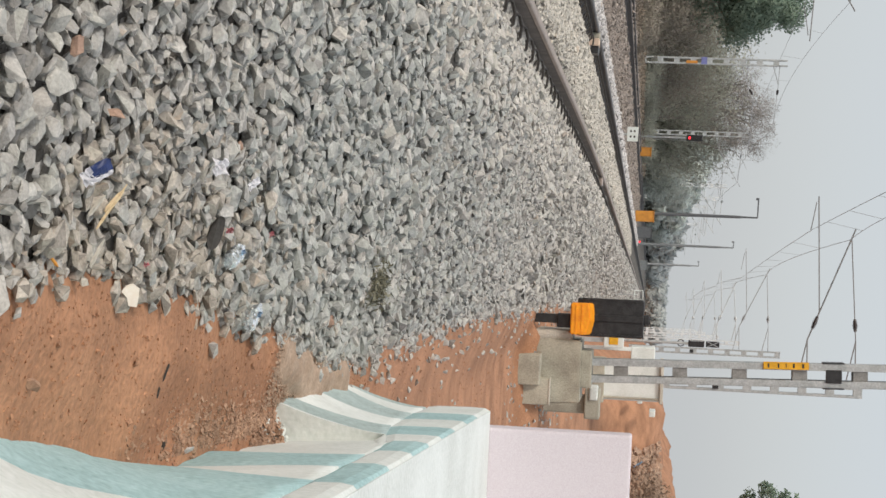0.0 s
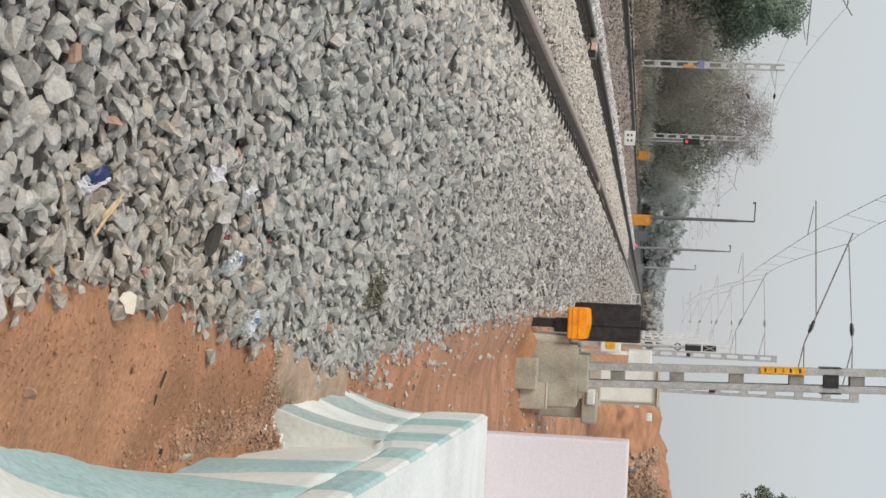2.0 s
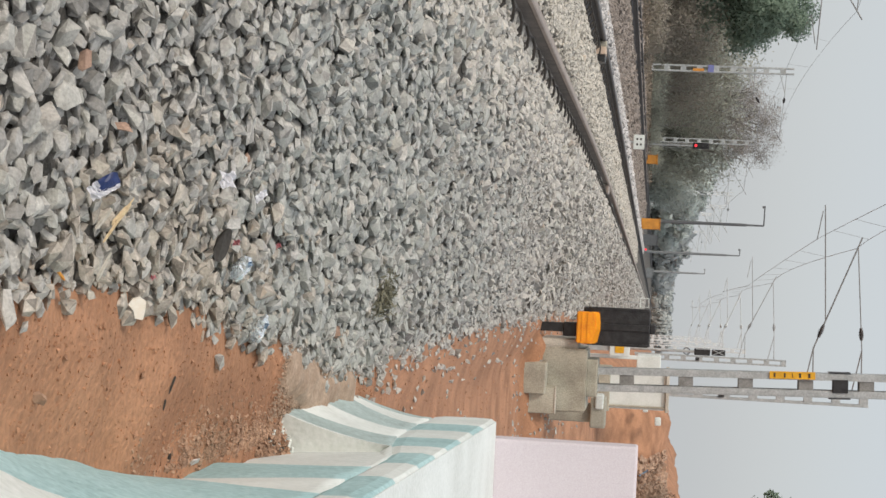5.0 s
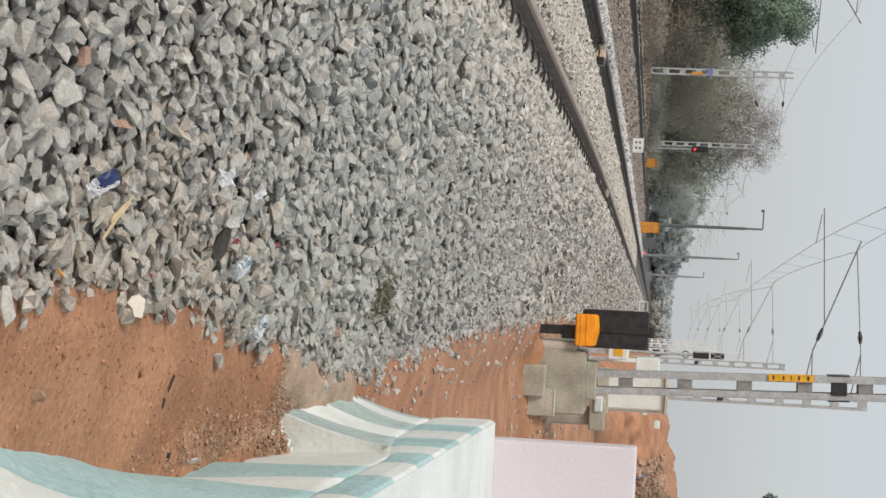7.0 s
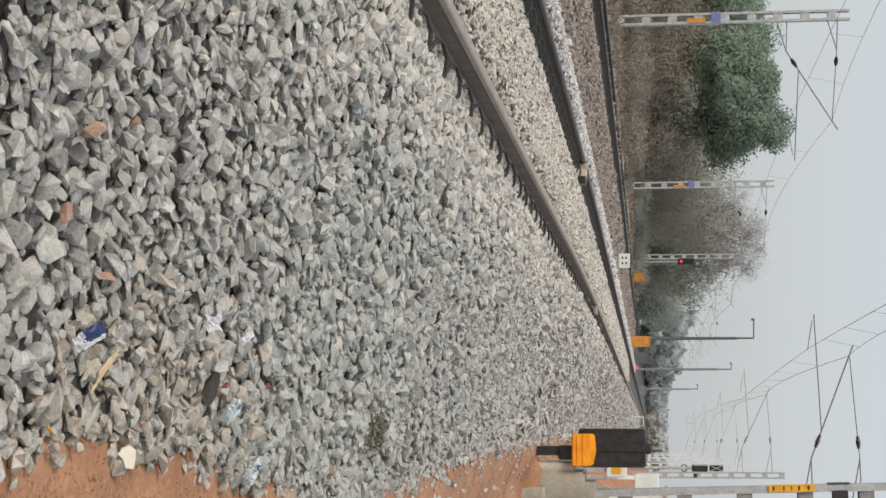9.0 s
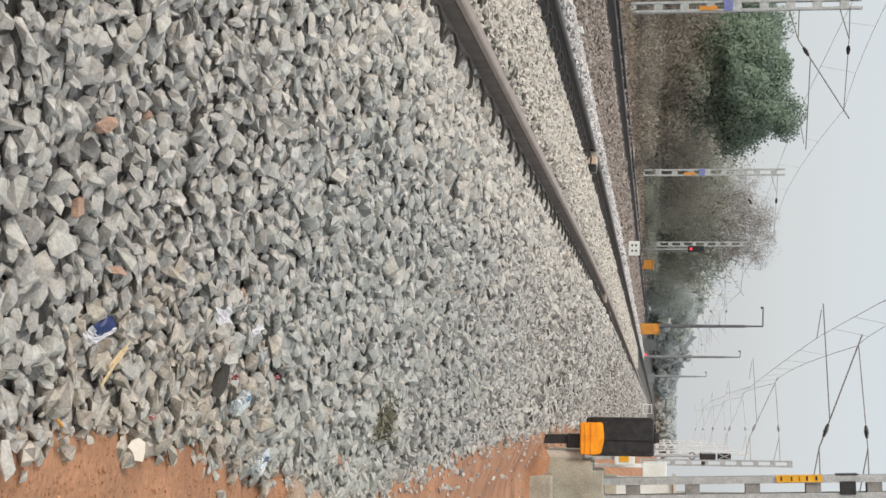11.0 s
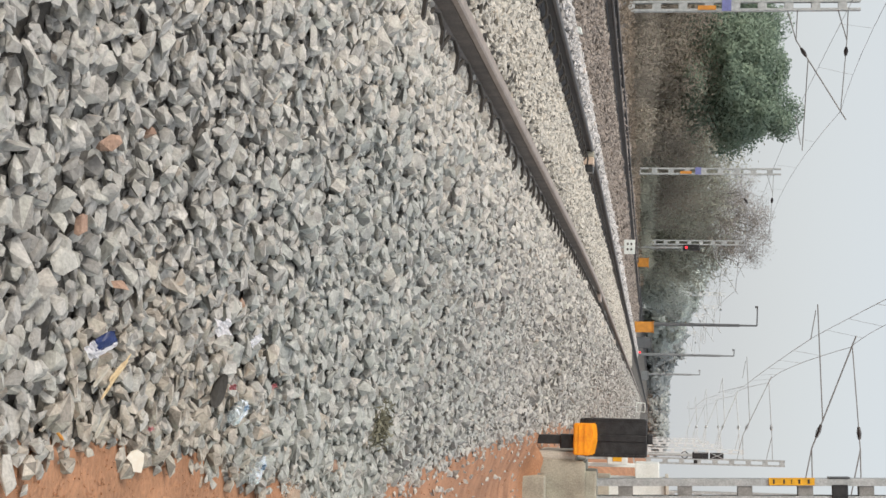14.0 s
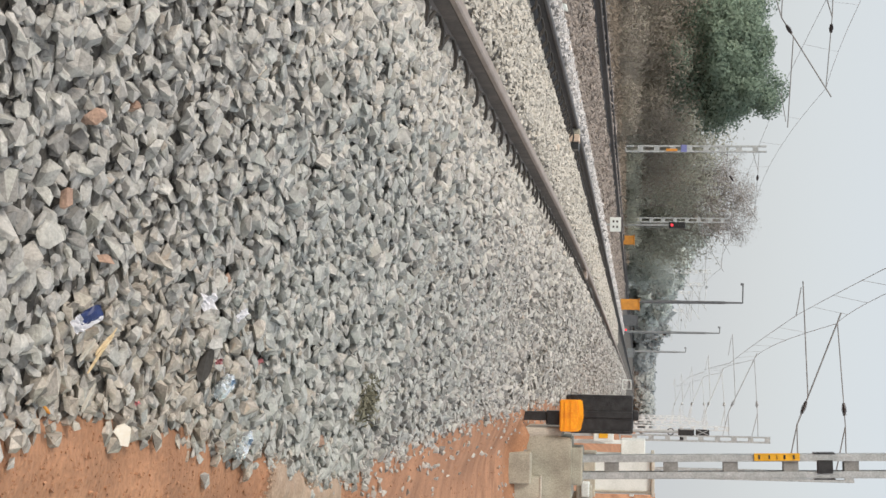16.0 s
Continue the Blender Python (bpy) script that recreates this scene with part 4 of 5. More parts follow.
bare = tree(-12.4, 139, 0.0, 8.8, 11.5, 4.0, 0.17, M_TWIG, M_TWIG, 5, "grey-brown tree with bare fine twigs", 90, 150, "bare_tree", 4, 0.13)
rng = np.random.default_rng(5)
for k, (dx, h) in enumerate(((-2.1, 9.4), (0.8, 11.0), (2.5, 10.2), (-3.6, 9.2))):
    bm, tips = limbs(rng, h, 0.13, 4, 0.5)
    bmesh.ops.translate(bm, verts=bm.verts, vec=(dx, rng.uniform(-1, 1), 0))
    part("stem", bm, M_TWIG, bare)
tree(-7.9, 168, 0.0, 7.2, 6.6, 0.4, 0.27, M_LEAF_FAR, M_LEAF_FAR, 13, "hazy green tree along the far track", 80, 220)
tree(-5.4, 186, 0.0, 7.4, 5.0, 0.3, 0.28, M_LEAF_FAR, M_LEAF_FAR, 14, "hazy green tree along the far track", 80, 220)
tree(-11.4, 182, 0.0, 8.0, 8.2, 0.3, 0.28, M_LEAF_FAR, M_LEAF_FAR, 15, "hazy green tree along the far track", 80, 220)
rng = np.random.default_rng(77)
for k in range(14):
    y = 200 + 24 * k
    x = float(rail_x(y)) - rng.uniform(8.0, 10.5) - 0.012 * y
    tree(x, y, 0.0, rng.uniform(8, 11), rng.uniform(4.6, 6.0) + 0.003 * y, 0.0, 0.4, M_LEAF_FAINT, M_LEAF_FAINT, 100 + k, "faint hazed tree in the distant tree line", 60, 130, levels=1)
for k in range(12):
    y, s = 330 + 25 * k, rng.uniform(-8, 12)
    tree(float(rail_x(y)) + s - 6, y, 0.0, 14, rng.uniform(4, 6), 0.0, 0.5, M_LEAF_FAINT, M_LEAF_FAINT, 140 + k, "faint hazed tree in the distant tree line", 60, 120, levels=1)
tree(5.45, 36, 1.95, 1.5, 2.9, 1.2, 0.045, M_LEAF, M_BARK, 21, "small green tree on the red bank", 34, 80)
for k, (x, y, z, w, h) in enumerate(((4.9, 34.0, 1.0, 1.3, 0.8), (5.5, 33.6, 0.9, 1.5, 1.25), (5.15, 32.4, 0.5, 1.4, 0.75))):
    thicket(x, y, z, w, h, M_BRUSH, 60 + k, "dry brown scrub on the red bank", 0.045, 9500)


rng = np.random.default_rng(55)
y = rng.uniform(24, 135, 9000)
x = rail_x(y) - rng.uniform(8.6, 14.5, 9000)
v, f = quads(rng, np.column_stack([x, y, ballast_z(x, y) + rng.uniform(0.0, 0.28, 9000)]), 0.13, 0.4)
tagged(from_arrays("dry_grass", v, f, M_GRASS), "dry brown grass and weeds along the far track", "grass", kind="stuff")


# ---- litter on the ballast ----
def crumple(w, l, mat, name, x, y, z, turn, label, category, seed, bend=0.02, tilt=25):
    """Thin creased sheet with thickness."""
    rng = np.random.default_rng(seed)
    bm = bmesh.new()
    n, m = 6, 7
    grid = [[bm.verts.new((w * (i / n - 0.5) * (1 + 0.25 * rng.normal() * 0.5), l * (j / m - 0.5), bend * rng.normal() + bend * 1.5 * math.sin(i * 1.1) * math.cos(j * 0.9))) for j in range(m + 1)] for i in range(n + 1)]
    for i in range(n):
        for j in range(m):
            bm.faces.new((grid[i][j], grid[i + 1][j], grid[i + 1][j + 1], grid[i][j + 1]))
    bmesh.ops.solidify(bm, geom=list(bm.faces), thickness=0.002)
    ob = part(name, bm, mat)
    ob.matrix_basis = pose(x, y, z, tilt, 0, turn)
    return tagged(ob, label, category)


def ballast_at(x, y):
    return float(ballast_z(np.float64(x), np.float64(y)))


packet = thing("snack_packet", -0.135, 3.62, 0.036, "crushed blue and white snack packet lying on stones", "packet")
bm = bmesh.new()
rings = []
for k in range(9):
    u = k / 8
    w = 0.021 * (0.75 + 0.45 * math.sin(3.0 * u)) * (1 + 0.12 * math.sin(9 * u))
    d = 0.010 * math.sin(math.pi * min(1, max(0.06, u * 0.94 + 0.03))) + 0.001
    rings.append([bm.verts.new((w * math.cos(a), 0.095 * (u - 0.5), d * math.sin(a) + 0.003 * math.sin(7 * u + 2 * a))) for a in np.linspace(0, 2 * math.pi, 14, endpoint=False)])
for r, t in zip(rings, rings[1:]):
    for k in range(14):
        bm.faces.new((r[k], r[(k + 1) % 14], t[(k + 1) % 14], t[k]))
bm.faces.new(rings[0][::-1])
bm.faces.new(rings[-1])
pouch = part("pouch", bm, M_FOIL_BLUE, packet, "crushed dark blue pouch")
pouch.matrix_basis = pose(-0.004, 0.0, 0.014, 42, 0, 42) @ Matrix.Diagonal((0.86, 0.70, 0.8, 1.0))
o = crumple(0.052, 0.042, M_PAPER, "white_end", 0.002, -0.046, 0.006, 14, "white packet end", "", 2, 0.003, 0)
o.parent = pouch
o = crumple(0.020, 0.085, M_PAPER, "white_edge", 0.019, 0.0, 0.007, -4, "white packet edge", "", 6, 0.002, 0)
o.parent = pouch
crumple(0.046, 0.046, M_PAPER, "paper_scrap", -0.195, 4.50, 0.098, 15, "crumpled white paper scrap on the stones", "paper", 3, 0.004, 45)
crumple(0.034, 0.045, M_PAPER, "paper_scrap", -0.165, 4.87, 0.104, 55, "flat off-white paper scrap on the stones", "paper", 4, 0.002, 40)
bm = bmesh.new()
outline = [(-0.024, -0.016), (-0.004, -0.030), (0.020, -0.026), (0.034, -0.012), (0.018, 0.006), (0.014, 0.028), (-0.012, 0.034), (-0.020, 0.010)]
lo, hi = [[bm.verts.new((x, y, z)) for x, y in outline] for z in (0, 0.006)]
bm.faces.new(hi)
bm.faces.new(lo[::-1])
for k in range(len(outline)):
    bm.faces.new((lo[k], lo[(k + 1) % 8], hi[(k + 1) % 8], hi[k]))
shard = tagged(part("cream_shard", bm, M_CREAM), "cream broken plate shard at the edge of the soil", "shard")
shard.matrix_basis = pose(0.16, 4.15, -0.03, 62, 10, 12) @ Matrix.Rotation(radians(-80), 4, "Z") @ Matrix.Diagonal((0.8, 1.0, 1.0, 1.0))
sole = thing("shoe_sole", -0.014, 4.81, 0.004, "worn black rubber shoe sole lying on the stones", "shoe sole")
bm = bmesh.new()
ring = [(0.047 * math.sin(a), 0.023 * math.cos(a) * (1 + 0.2 * math.sin(a))) for a in np.linspace(0, 2 * math.pi, 20, endpoint=False)]
lo, hi = [[bm.verts.new((x, y, z + 4 * x * x)) for x, y in ring] for z in (0, 0.014)]
bm.faces.new(hi)
bm.faces.new(lo[::-1])
for k in range(20):
    bm.faces.new((lo[k], lo[(k + 1) % 20], hi[(k + 1) % 20], hi[k]))
bmesh.ops.recalc_face_normals(bm, faces=bm.faces)
o = part("sole", bm, M_RUBBER, sole)
o.rotation_euler = (radians(52), radians(20), radians(0))
o.scale = (1.12, 0.95, 1.0)


def bottle(x, y, z, turn, squash, label, seed):
    b = thing("plastic_bottle", x, y, z, label, "bottle")
    prof = [(0.018, 0.0), (0.028, 0.012), (0.024, 0.03), (0.030, 0.04), (0.022, 0.055), (0.029, 0.07), (0.027, 0.09), (0.012, 0.11), (0.011, 0.12)]
    rng = np.random.default_rng(seed)
    bm = bmesh.new()
    rings = [[bm.verts.new((r * math.cos(a) * rng.uniform(0.85, 1.1), h - 0.06, r * squash * math.sin(a) * rng.uniform(0.85, 1.1))) for a in np.linspace(0, 2 * math.pi, 14, endpoint=False)] for r, h in prof]
    for p, q in zip(rings, rings[1:]):
        for k in range(14):
            bm.faces.new((p[k], p[(k + 1) % 14], q[(k + 1) % 14], q[k]))
    bm.faces.new(rings[0])
    bm.faces.new(rings[-1][::-1])
    o = part("body", bm, M_CLEAR, b)
    o.rotation_euler = (radians(8), 0, radians(turn))
    tag = crumple(0.016, 0.018, M_LABEL, "label_scrap", -0.01, 0.005, 0.028 * squash, 20, "torn pale blue label scrap", "", seed, 0.003, 30)
    tag.parent = o


bottle(0.055, 5.0, 0.022, 25, 0.9, "crushed clear plastic bottle on the stones", 71)
bottle(0.262, 5.42, -0.012, 40, 0.75, "crushed clear plastic bottle at the ballast edge", 72)


def splinter(p0, p1, w, mat, label):
    """Split piece of wood from end to end, tapering."""
    a, b = Vector(p0), Vector(p1)
    bm = bmesh.new()
    q = (b - a).to_track_quat("Z", "Y")
    n = (b - a).length
    rings = [[bm.verts.new(q @ Vector((x * k, y * k, h * n))) for x, y in ((-w, -0.003), (w, -0.003), (w * 0.8, 0.003), (-w * 0.7, 0.003))] for h, k in ((0, 0.5), (0.12, 1), (0.75, 0.9), (1, 0.35))]
    for r, t in zip(rings, rings[1:]):
        for k in range(4):
            bm.faces.new((r[k], r[(k + 1) % 4], t[(k + 1) % 4], t[k]))
    bm.faces.new(rings[0][::-1])
    bm.faces.new(rings[-1])
    s = tagged(part("wood_splinter", bm, mat), label, "splinter", "wood splinters")
    s.location = a


splinter((-0.045, 3.80, 0.008), (-0.10, 3.84, 0.038), 0.010, M_WOOD, "yellow split wood splinter lying on stones")
splinter((-0.005, 3.77, -0.002), (-0.115, 3.84, 0.045), 0.0025, M_WOOD, "long thin wood splinter lying on stones")
splinter((0.086, 3.76, -0.01), (0.019, 3.79, 0.012), 0.006, M_SLEEPER, "pale split wood splinter lying on stones")
splinter((-0.035, 3.72, -0.005), (-0.085, 3.76, 0.02), 0.006, M_SLEEPER, "white split wood splinter lying on stones")
splinter((0.062, 3.60, -0.05), (0.085, 3.63, -0.04), 0.004, M_OCHRE, "small orange splinter lying on stones")
splinter((0.33, 25.0, 0.02), (0.52, 25.4, 0.14), 0.03, M_BARK, "dark stick lying on the far ballast")
crumple(0.018, 0.022, M_PINK_BIT, "plastic_scrap", -0.02, 4.92, 0.022, 10, "small pink plastic scrap among the stones", "scrap", 8, 0.004, 60)
crumple(0.018, 0.02, M_PINK_BIT, "plastic_scrap", -0.017, 5.46, 0.025, 50, "small pink plastic scrap among the stones", "scrap", 9, 0.003, 60)
crumple(0.014, 0.018, M_PINK_BIT, "plastic_scrap", 0.084, 4.23, -0.022, 80, "small pink plastic scrap among the stones", "scrap", 10, 0.003, 60)
crumple(0.06, 0.20, M_LABEL, "plastic_scrap", 3.957, 31.6, 1.221, 85, "faded blue plastic scrap on the red bank", "scrap", 12, 0.01, 55)
def soil_at(x, y):
    return float(soil_z(np.float64(x), np.float64(y)))


splinter((0.373, 4.638, soil_at(0.373, 4.638) + 0.006), (0.426, 4.641, soil_at(0.426, 4.641) + 0.006), 0.0025, M_RUBBER, "dark thin stick lying on the soil")
splinter((0.441, 4.627, soil_at(0.441, 4.627) + 0.006), (0.474, 4.627, soil_at(0.474, 4.627) + 0.006), 0.0016, M_RUBBER, "dark thin stick lying on the soil")
weed = thing("weed", 0.173, 7.5, ballast_at(0.173, 7.5), "low grey-green weed growing through the ballast", "weed")
rng = np.random.default_rng(9)
v, f = quads(rng, rng.normal(0, 1, (900, 3)) * [0.05, 0.09, 0.022] + [0, 0, 0.042], 0.015, 0.5)
from_arrays("leaves", v, f, M_WEED, weed)


# ---- stones of the ballast, last ----
def stone_shapes(count, points, seed, thin=0.36, thick=0.66):
    rng = np.random.default_rng(seed)
    shapes = []
    for k in range(count):
        p = rng.normal(size=(points, 3))
        p /= np.linalg.norm(p, axis=1, keepdims=True)
        p *= rng.uniform(0.78, 1.12, (points, 1)) * [1.0, rng.uniform(0.55, 0.92), rng.uniform(thin, thick)]
        bm = bmesh.new()
        for q in p:
            bm.verts.new(q)
        hull = bmesh.ops.convex_hull(bm, input=list(bm.verts))
        bmesh.ops.delete(bm, geom=[g for g in hull["geom_interior"] if isinstance(g, bmesh.types.BMVert)], context="VERTS")
        bmesh.ops.triangulate(bm, faces=list(bm.faces))
        bm.verts.index_update()
        shapes.append((np.array([v.co for v in bm.verts]), np.array([[v.index for v in f.verts] for f in bm.faces])))
        bm.free()
    return shapes


def turns(rng, n):
    """Stones mostly lie on their flat sides: any heading, a moderate lean."""
    def about(axis, angle):
        c, d = np.cos(angle), np.sin(angle)
        o, l = np.zeros(n), np.ones(n)
        rows = (c, -d, o, d, c, o, o, o, l) if axis == "Z" else (l, o, o, o, c, -d, o, d, c)
        return np.stack(rows, 1).reshape(n, 3, 3)

    way = rng.uniform(0, 2 * np.pi, n)
    return about("Z", way) @ about("X", rng.normal(0, 0.55, n)) @ about("Z", rng.uniform(0, 2 * np.pi, n) - way)


def soften(me, share=0.12):
    """Worn edges: corner normals between those of the face and of the whole stone."""
    n = len(me.loops)
    at, flat, around = np.empty(n, np.int32), np.empty(len(me.polygons) * 3, np.float32), np.empty(len(me.vertices) * 3, np.float32)
    me.loops.foreach_get("vertex_index", at)
    me.polygons.foreach_get("normal", flat)
    me.vertex_normals.foreach_get("vector", around)
    mix = np.repeat(flat.reshape(-1, 3), 3, 0) * (1 - share) + around.reshape(-1, 3)[at] * share
    me.polygons.foreach_set("use_smooth", np.ones(len(me.polygons), bool))
    me.normals_split_custom_set((mix / np.linalg.norm(mix, axis=1, keepdims=True)).tolist())


def stones(name, places, size, shapes, mat, parent, seed, kind="stuff"):
    rng = np.random.default_rng(seed)
    pick = rng.integers(0, len(shapes), len(places))
    turn = turns(rng, len(places))
    vs, fs, start = [], [], 0
    for k, (v, f) in enumerate(shapes):
        at = np.where(pick == k)[0]
        if not len(at):
            continue
        w = np.einsum("nij,vj->nvi", turn[at], v) * size[at][:, None, None] + places[at][:, None, :]
        vs.append(w.reshape(-1, 3))
        fs.append((f[None] + (np.arange(len(at)) * len(v))[:, None, None] + start).reshape(-1, 3))
        start += len(at) * len(v)
    ob = from_arrays(name, np.concatenate(vs), np.concatenate(fs), mat, parent)
    if shapes is not COARSE:
        soften(ob.data)
    return tagged(ob, kind=kind)


def strew(rng, x0, x1, y0, y1, s, lift, height):
    """Jittered places between two edges given as functions of y."""
    ys = np.arange(y0, y1, s)
    pts = []
    for y in ys:
        a, b = x0(y), x1(y)
        if b > a:
            xs = np.arange(a, b, s)
            pts.append(np.stack([xs, np.full(len(xs), y)], 1))
    p = np.concatenate(pts)
    p = p + rng.uniform(-0.55, 0.55, p.shape) * s
    z = height(p[:, 0], p[:, 1]) + rng.uniform(-lift, lift, len(p))
    return np.column_stack([p, z])


rng = np.random.default_rng(2024)
FINE, PLAIN, COARSE = stone_shapes(36, 15, 1), stone_shapes(24, 11, 2, 0.45, 0.78), stone_shapes(16, 8, 3, 0.5, 0.85)


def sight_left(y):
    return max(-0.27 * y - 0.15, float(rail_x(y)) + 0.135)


def side_right(y):
    return float(edge_x(y)) + 0.015


def size_of(n, mean):
    return mean * np.clip(rng.lognormal(0, 0.28, n), 0.5, 1.75)


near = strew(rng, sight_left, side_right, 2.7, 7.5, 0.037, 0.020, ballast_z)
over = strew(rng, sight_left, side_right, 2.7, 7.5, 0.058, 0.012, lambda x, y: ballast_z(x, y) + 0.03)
LITTER = ((0.13, 4.2), (0.19, 4.2), (-0.135, 3.69), (-0.135, 3.6), (0.05, 3.8), (-0.2, 4.55), (-0.165, 4.91), (-0.014, 4.81), (0.055, 5.0), (0.26, 5.42), (-0.07, 3.82), (-0.02, 4.92), (-0.387, 3.34), (-0.565, 3.37), (-0.275, 3.7))
clear = np.ones(len(over), bool)
for lx, ly in LITTER:
    clear &= ~((np.abs(over[:, 0] - lx) < 0.06) & (over[:, 1] > ly - 0.17) & (over[:, 1] < ly + 0.05))
near = np.concatenate([near, over[clear]])
size = size_of(len(near), 1.0) * (0.0288 + 0.0055 * step(near[:, 1], 3.6, 6.0))
first = np.argsort(np.hypot(near[:, 0] + 0.25, near[:, 1] - 3.3))[:300]
rest = np.ones(len(near), bool)
rest[first] = False
green = rest & (rng.uniform(0, 1, len(near)) < 0.8 * step(near[:, 1], 4.1, 6.2))
tan = rest & ~green & (rng.uniform(0, 1, len(near)) < 0.92 * step(near[:, 0] - edge_x(near[:, 1]), -0.6, -0.03) * (1 - 0.7 * step(near[:, 1], 5.4, 6.8)))
stones("loose_stones", near[tan], size[tan], FINE, M_TAN, bed, 19)
shoulder = rest & ~tan & (rng.uniform(0, 1, len(near)) < 0.8 * (1 - step(near[:, 0] - rail_x(near[:, 1]), 0.5, 1.3)))
green &= ~shoulder
stones("loose_stones", near[shoulder], size[shoulder], FINE, M_SHOULDER, bed, 16)
plain = rest & ~green & ~tan & ~shoulder
stones("loose_stones", near[plain], size[plain], FINE, M_STONE, bed, 21)
stones("loose_stones", near[green], size[green], FINE, M_STONE_GREEN, bed, 20)
LIB = []
for v, f in FINE[:24]:
    me = bpy.data.meshes.new("stone")
    me.from_pydata([tuple(p) for p in v], [], [tuple(int(i) for i in t) for t in f])
    me.materials.append(M_STONE_PIECE)
    soften(me)
    LIB.append(me)
for k, i in enumerate(first):
    s = new("stone", LIB[k % len(LIB)])
    s.parent = bed
    q = Euler((rng.normal(0, 0.4), rng.normal(0, 0.4), rng.uniform(0, 6.28)))
    s.matrix_basis = Matrix.LocRotScale(Vector(near[i]), q, Vector((float(size[i]),) * 3))

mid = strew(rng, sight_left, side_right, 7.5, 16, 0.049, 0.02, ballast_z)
green = rng.uniform(0, 1, len(mid)) < 0.8 * (1 - step(mid[:, 1], 9, 16)) * (0.15 + 0.85 * step(mid[:, 0] - rail_x(mid[:, 1]), 0.6, 1.5))
stones("loose_stones", mid[green], size_of(green.sum(), 0.039), PLAIN, M_STONE_GREEN, bed, 22)
dusty = ~green & (rng.uniform(0, 1, len(mid)) < 0.85 * (1 - step(mid[:, 0] - rail_x(mid[:, 1]), 0.6, 1.5)))
plain = ~green & ~dusty
stones("loose_stones", mid[plain], size_of(plain.sum(), 0.039), PLAIN, M_STONE, bed, 22)
stones("loose_stones", mid[dusty], size_of(dusty.sum(), 0.039), PLAIN, M_SHOULDER, bed, 18)
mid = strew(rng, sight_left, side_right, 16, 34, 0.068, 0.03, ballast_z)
dusty = rng.uniform(0, 1, len(mid)) < 0.25 + 0.6 * (1 - step(mid[:, 0] - rail_x(mid[:, 1]), 0.35, 1.3))
stones("loose_stones", mid[~dusty], size_of((~dusty).sum(), 0.052), COARSE, M_STONE, bed, 23)
stones("loose_stones", mid[dusty], size_of(dusty.sum(), 0.052), COARSE, M_SHOULDER, bed, 17)
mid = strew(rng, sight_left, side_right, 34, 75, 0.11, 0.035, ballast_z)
stones("loose_stones", mid, size_of(len(mid), 0.068), COARSE, M_STONE, bed, 24)
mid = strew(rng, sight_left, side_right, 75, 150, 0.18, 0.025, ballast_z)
stones("loose_stones", mid, size_of(len(mid), 0.105), COARSE, M_STONE, bed, 25)
# round and behind the place where the camera stands
mid = strew(rng, lambda y: float(rail_x(y)) + 0.17, side_right, -6, 2.7, 0.064, 0.022, ballast_z)
stones("loose_stones", mid, size_of(len(mid), 0.058), COARSE, M_STONE, bed, 41)
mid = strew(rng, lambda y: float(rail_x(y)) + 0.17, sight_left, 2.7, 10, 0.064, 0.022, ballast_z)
stones("loose_stones", mid, size_of(len(mid), 0.058), COARSE, M_STONE, bed, 42)
mid = strew(rng, lambda y: float(rail_x(y)) - 1.50, lambda y: float(rail_x(y)) - 0.10, -6, 9, 0.07, 0.007, lambda x, y: ballast_z(x, y) - 0.008)
stones("loose_stones", mid, size_of(len(mid), 0.06), COARSE, M_DUSTY, bed, 43)
mid = strew(rng, lambda y: float(rail_x(y)) - 3.3, lambda y: float(rail_x(y)) - 1.85, -6, 13, 0.1, 0.02, ballast_z)
stones("loose_stones", mid, size_of(len(mid), 0.075), COARSE, M_PALE, bed, 44)
mid = strew(rng, lambda y: float(rail_x(y)) - 9.6, lambda y: float(rail_x(y)) - 3.2, -6, 16, 0.13, 0.02, ballast_z)
stones("loose_stones", mid, size_of(len(mid), 0.09), COARSE, M_BROWN_STONE, bed, 45)
# between the rails and on the far shoulder
for y0, y1, s, r in ((9, 20, 0.045, 0.031), (20, 34, 0.06, 0.039), (34, 80, 0.1, 0.06)):
    mid = strew(rng, lambda y: float(rail_x(y)) - 1.50, lambda y: float(rail_x(y)) - 0.10, y0, y1, s, 0.007, lambda x, y: ballast_z(x, y) - 0.008)
    stones("loose_stones", mid, size_of(len(mid), r), COARSE, M_DUSTY, bed, 26)
for y0, y1, s, r in ((13, 40, 0.065, 0.037), (40, 110, 0.12, 0.07)):
    mid = strew(rng, lambda y: float(rail_x(y)) - 3.3 + 0.12 * math.sin(y * 1.3), lambda y: float(rail_x(y)) - 1.85, y0, y1, s, 0.02, ballast_z)
    stones("loose_stones", mid, size_of(len(mid), r), COARSE, M_PALE, bed, 27)
for y0, y1, s, r in ((16, 50, 0.105, 0.056), (50, 120, 0.18, 0.10)):
    mid = strew(rng, lambda y: float(rail_x(y)) - 9.6, lambda y: float(rail_x(y)) - 3.2, y0, y1, s, 0.02, ballast_z)
    stones("loose_stones", mid, size_of(len(mid), r), COARSE, M_BROWN_STONE, bed, 28)

# dusty stones along the edge, pebbles and clods on the soil
def fringe(y0, y1, n, reach):
    y = rng.uniform(y0, y1, n)
    x = edge_x(y) + rng.exponential(reach, n) - 0.05
    return np.column_stack([x, y, soil_z(x, y) + 0.008])


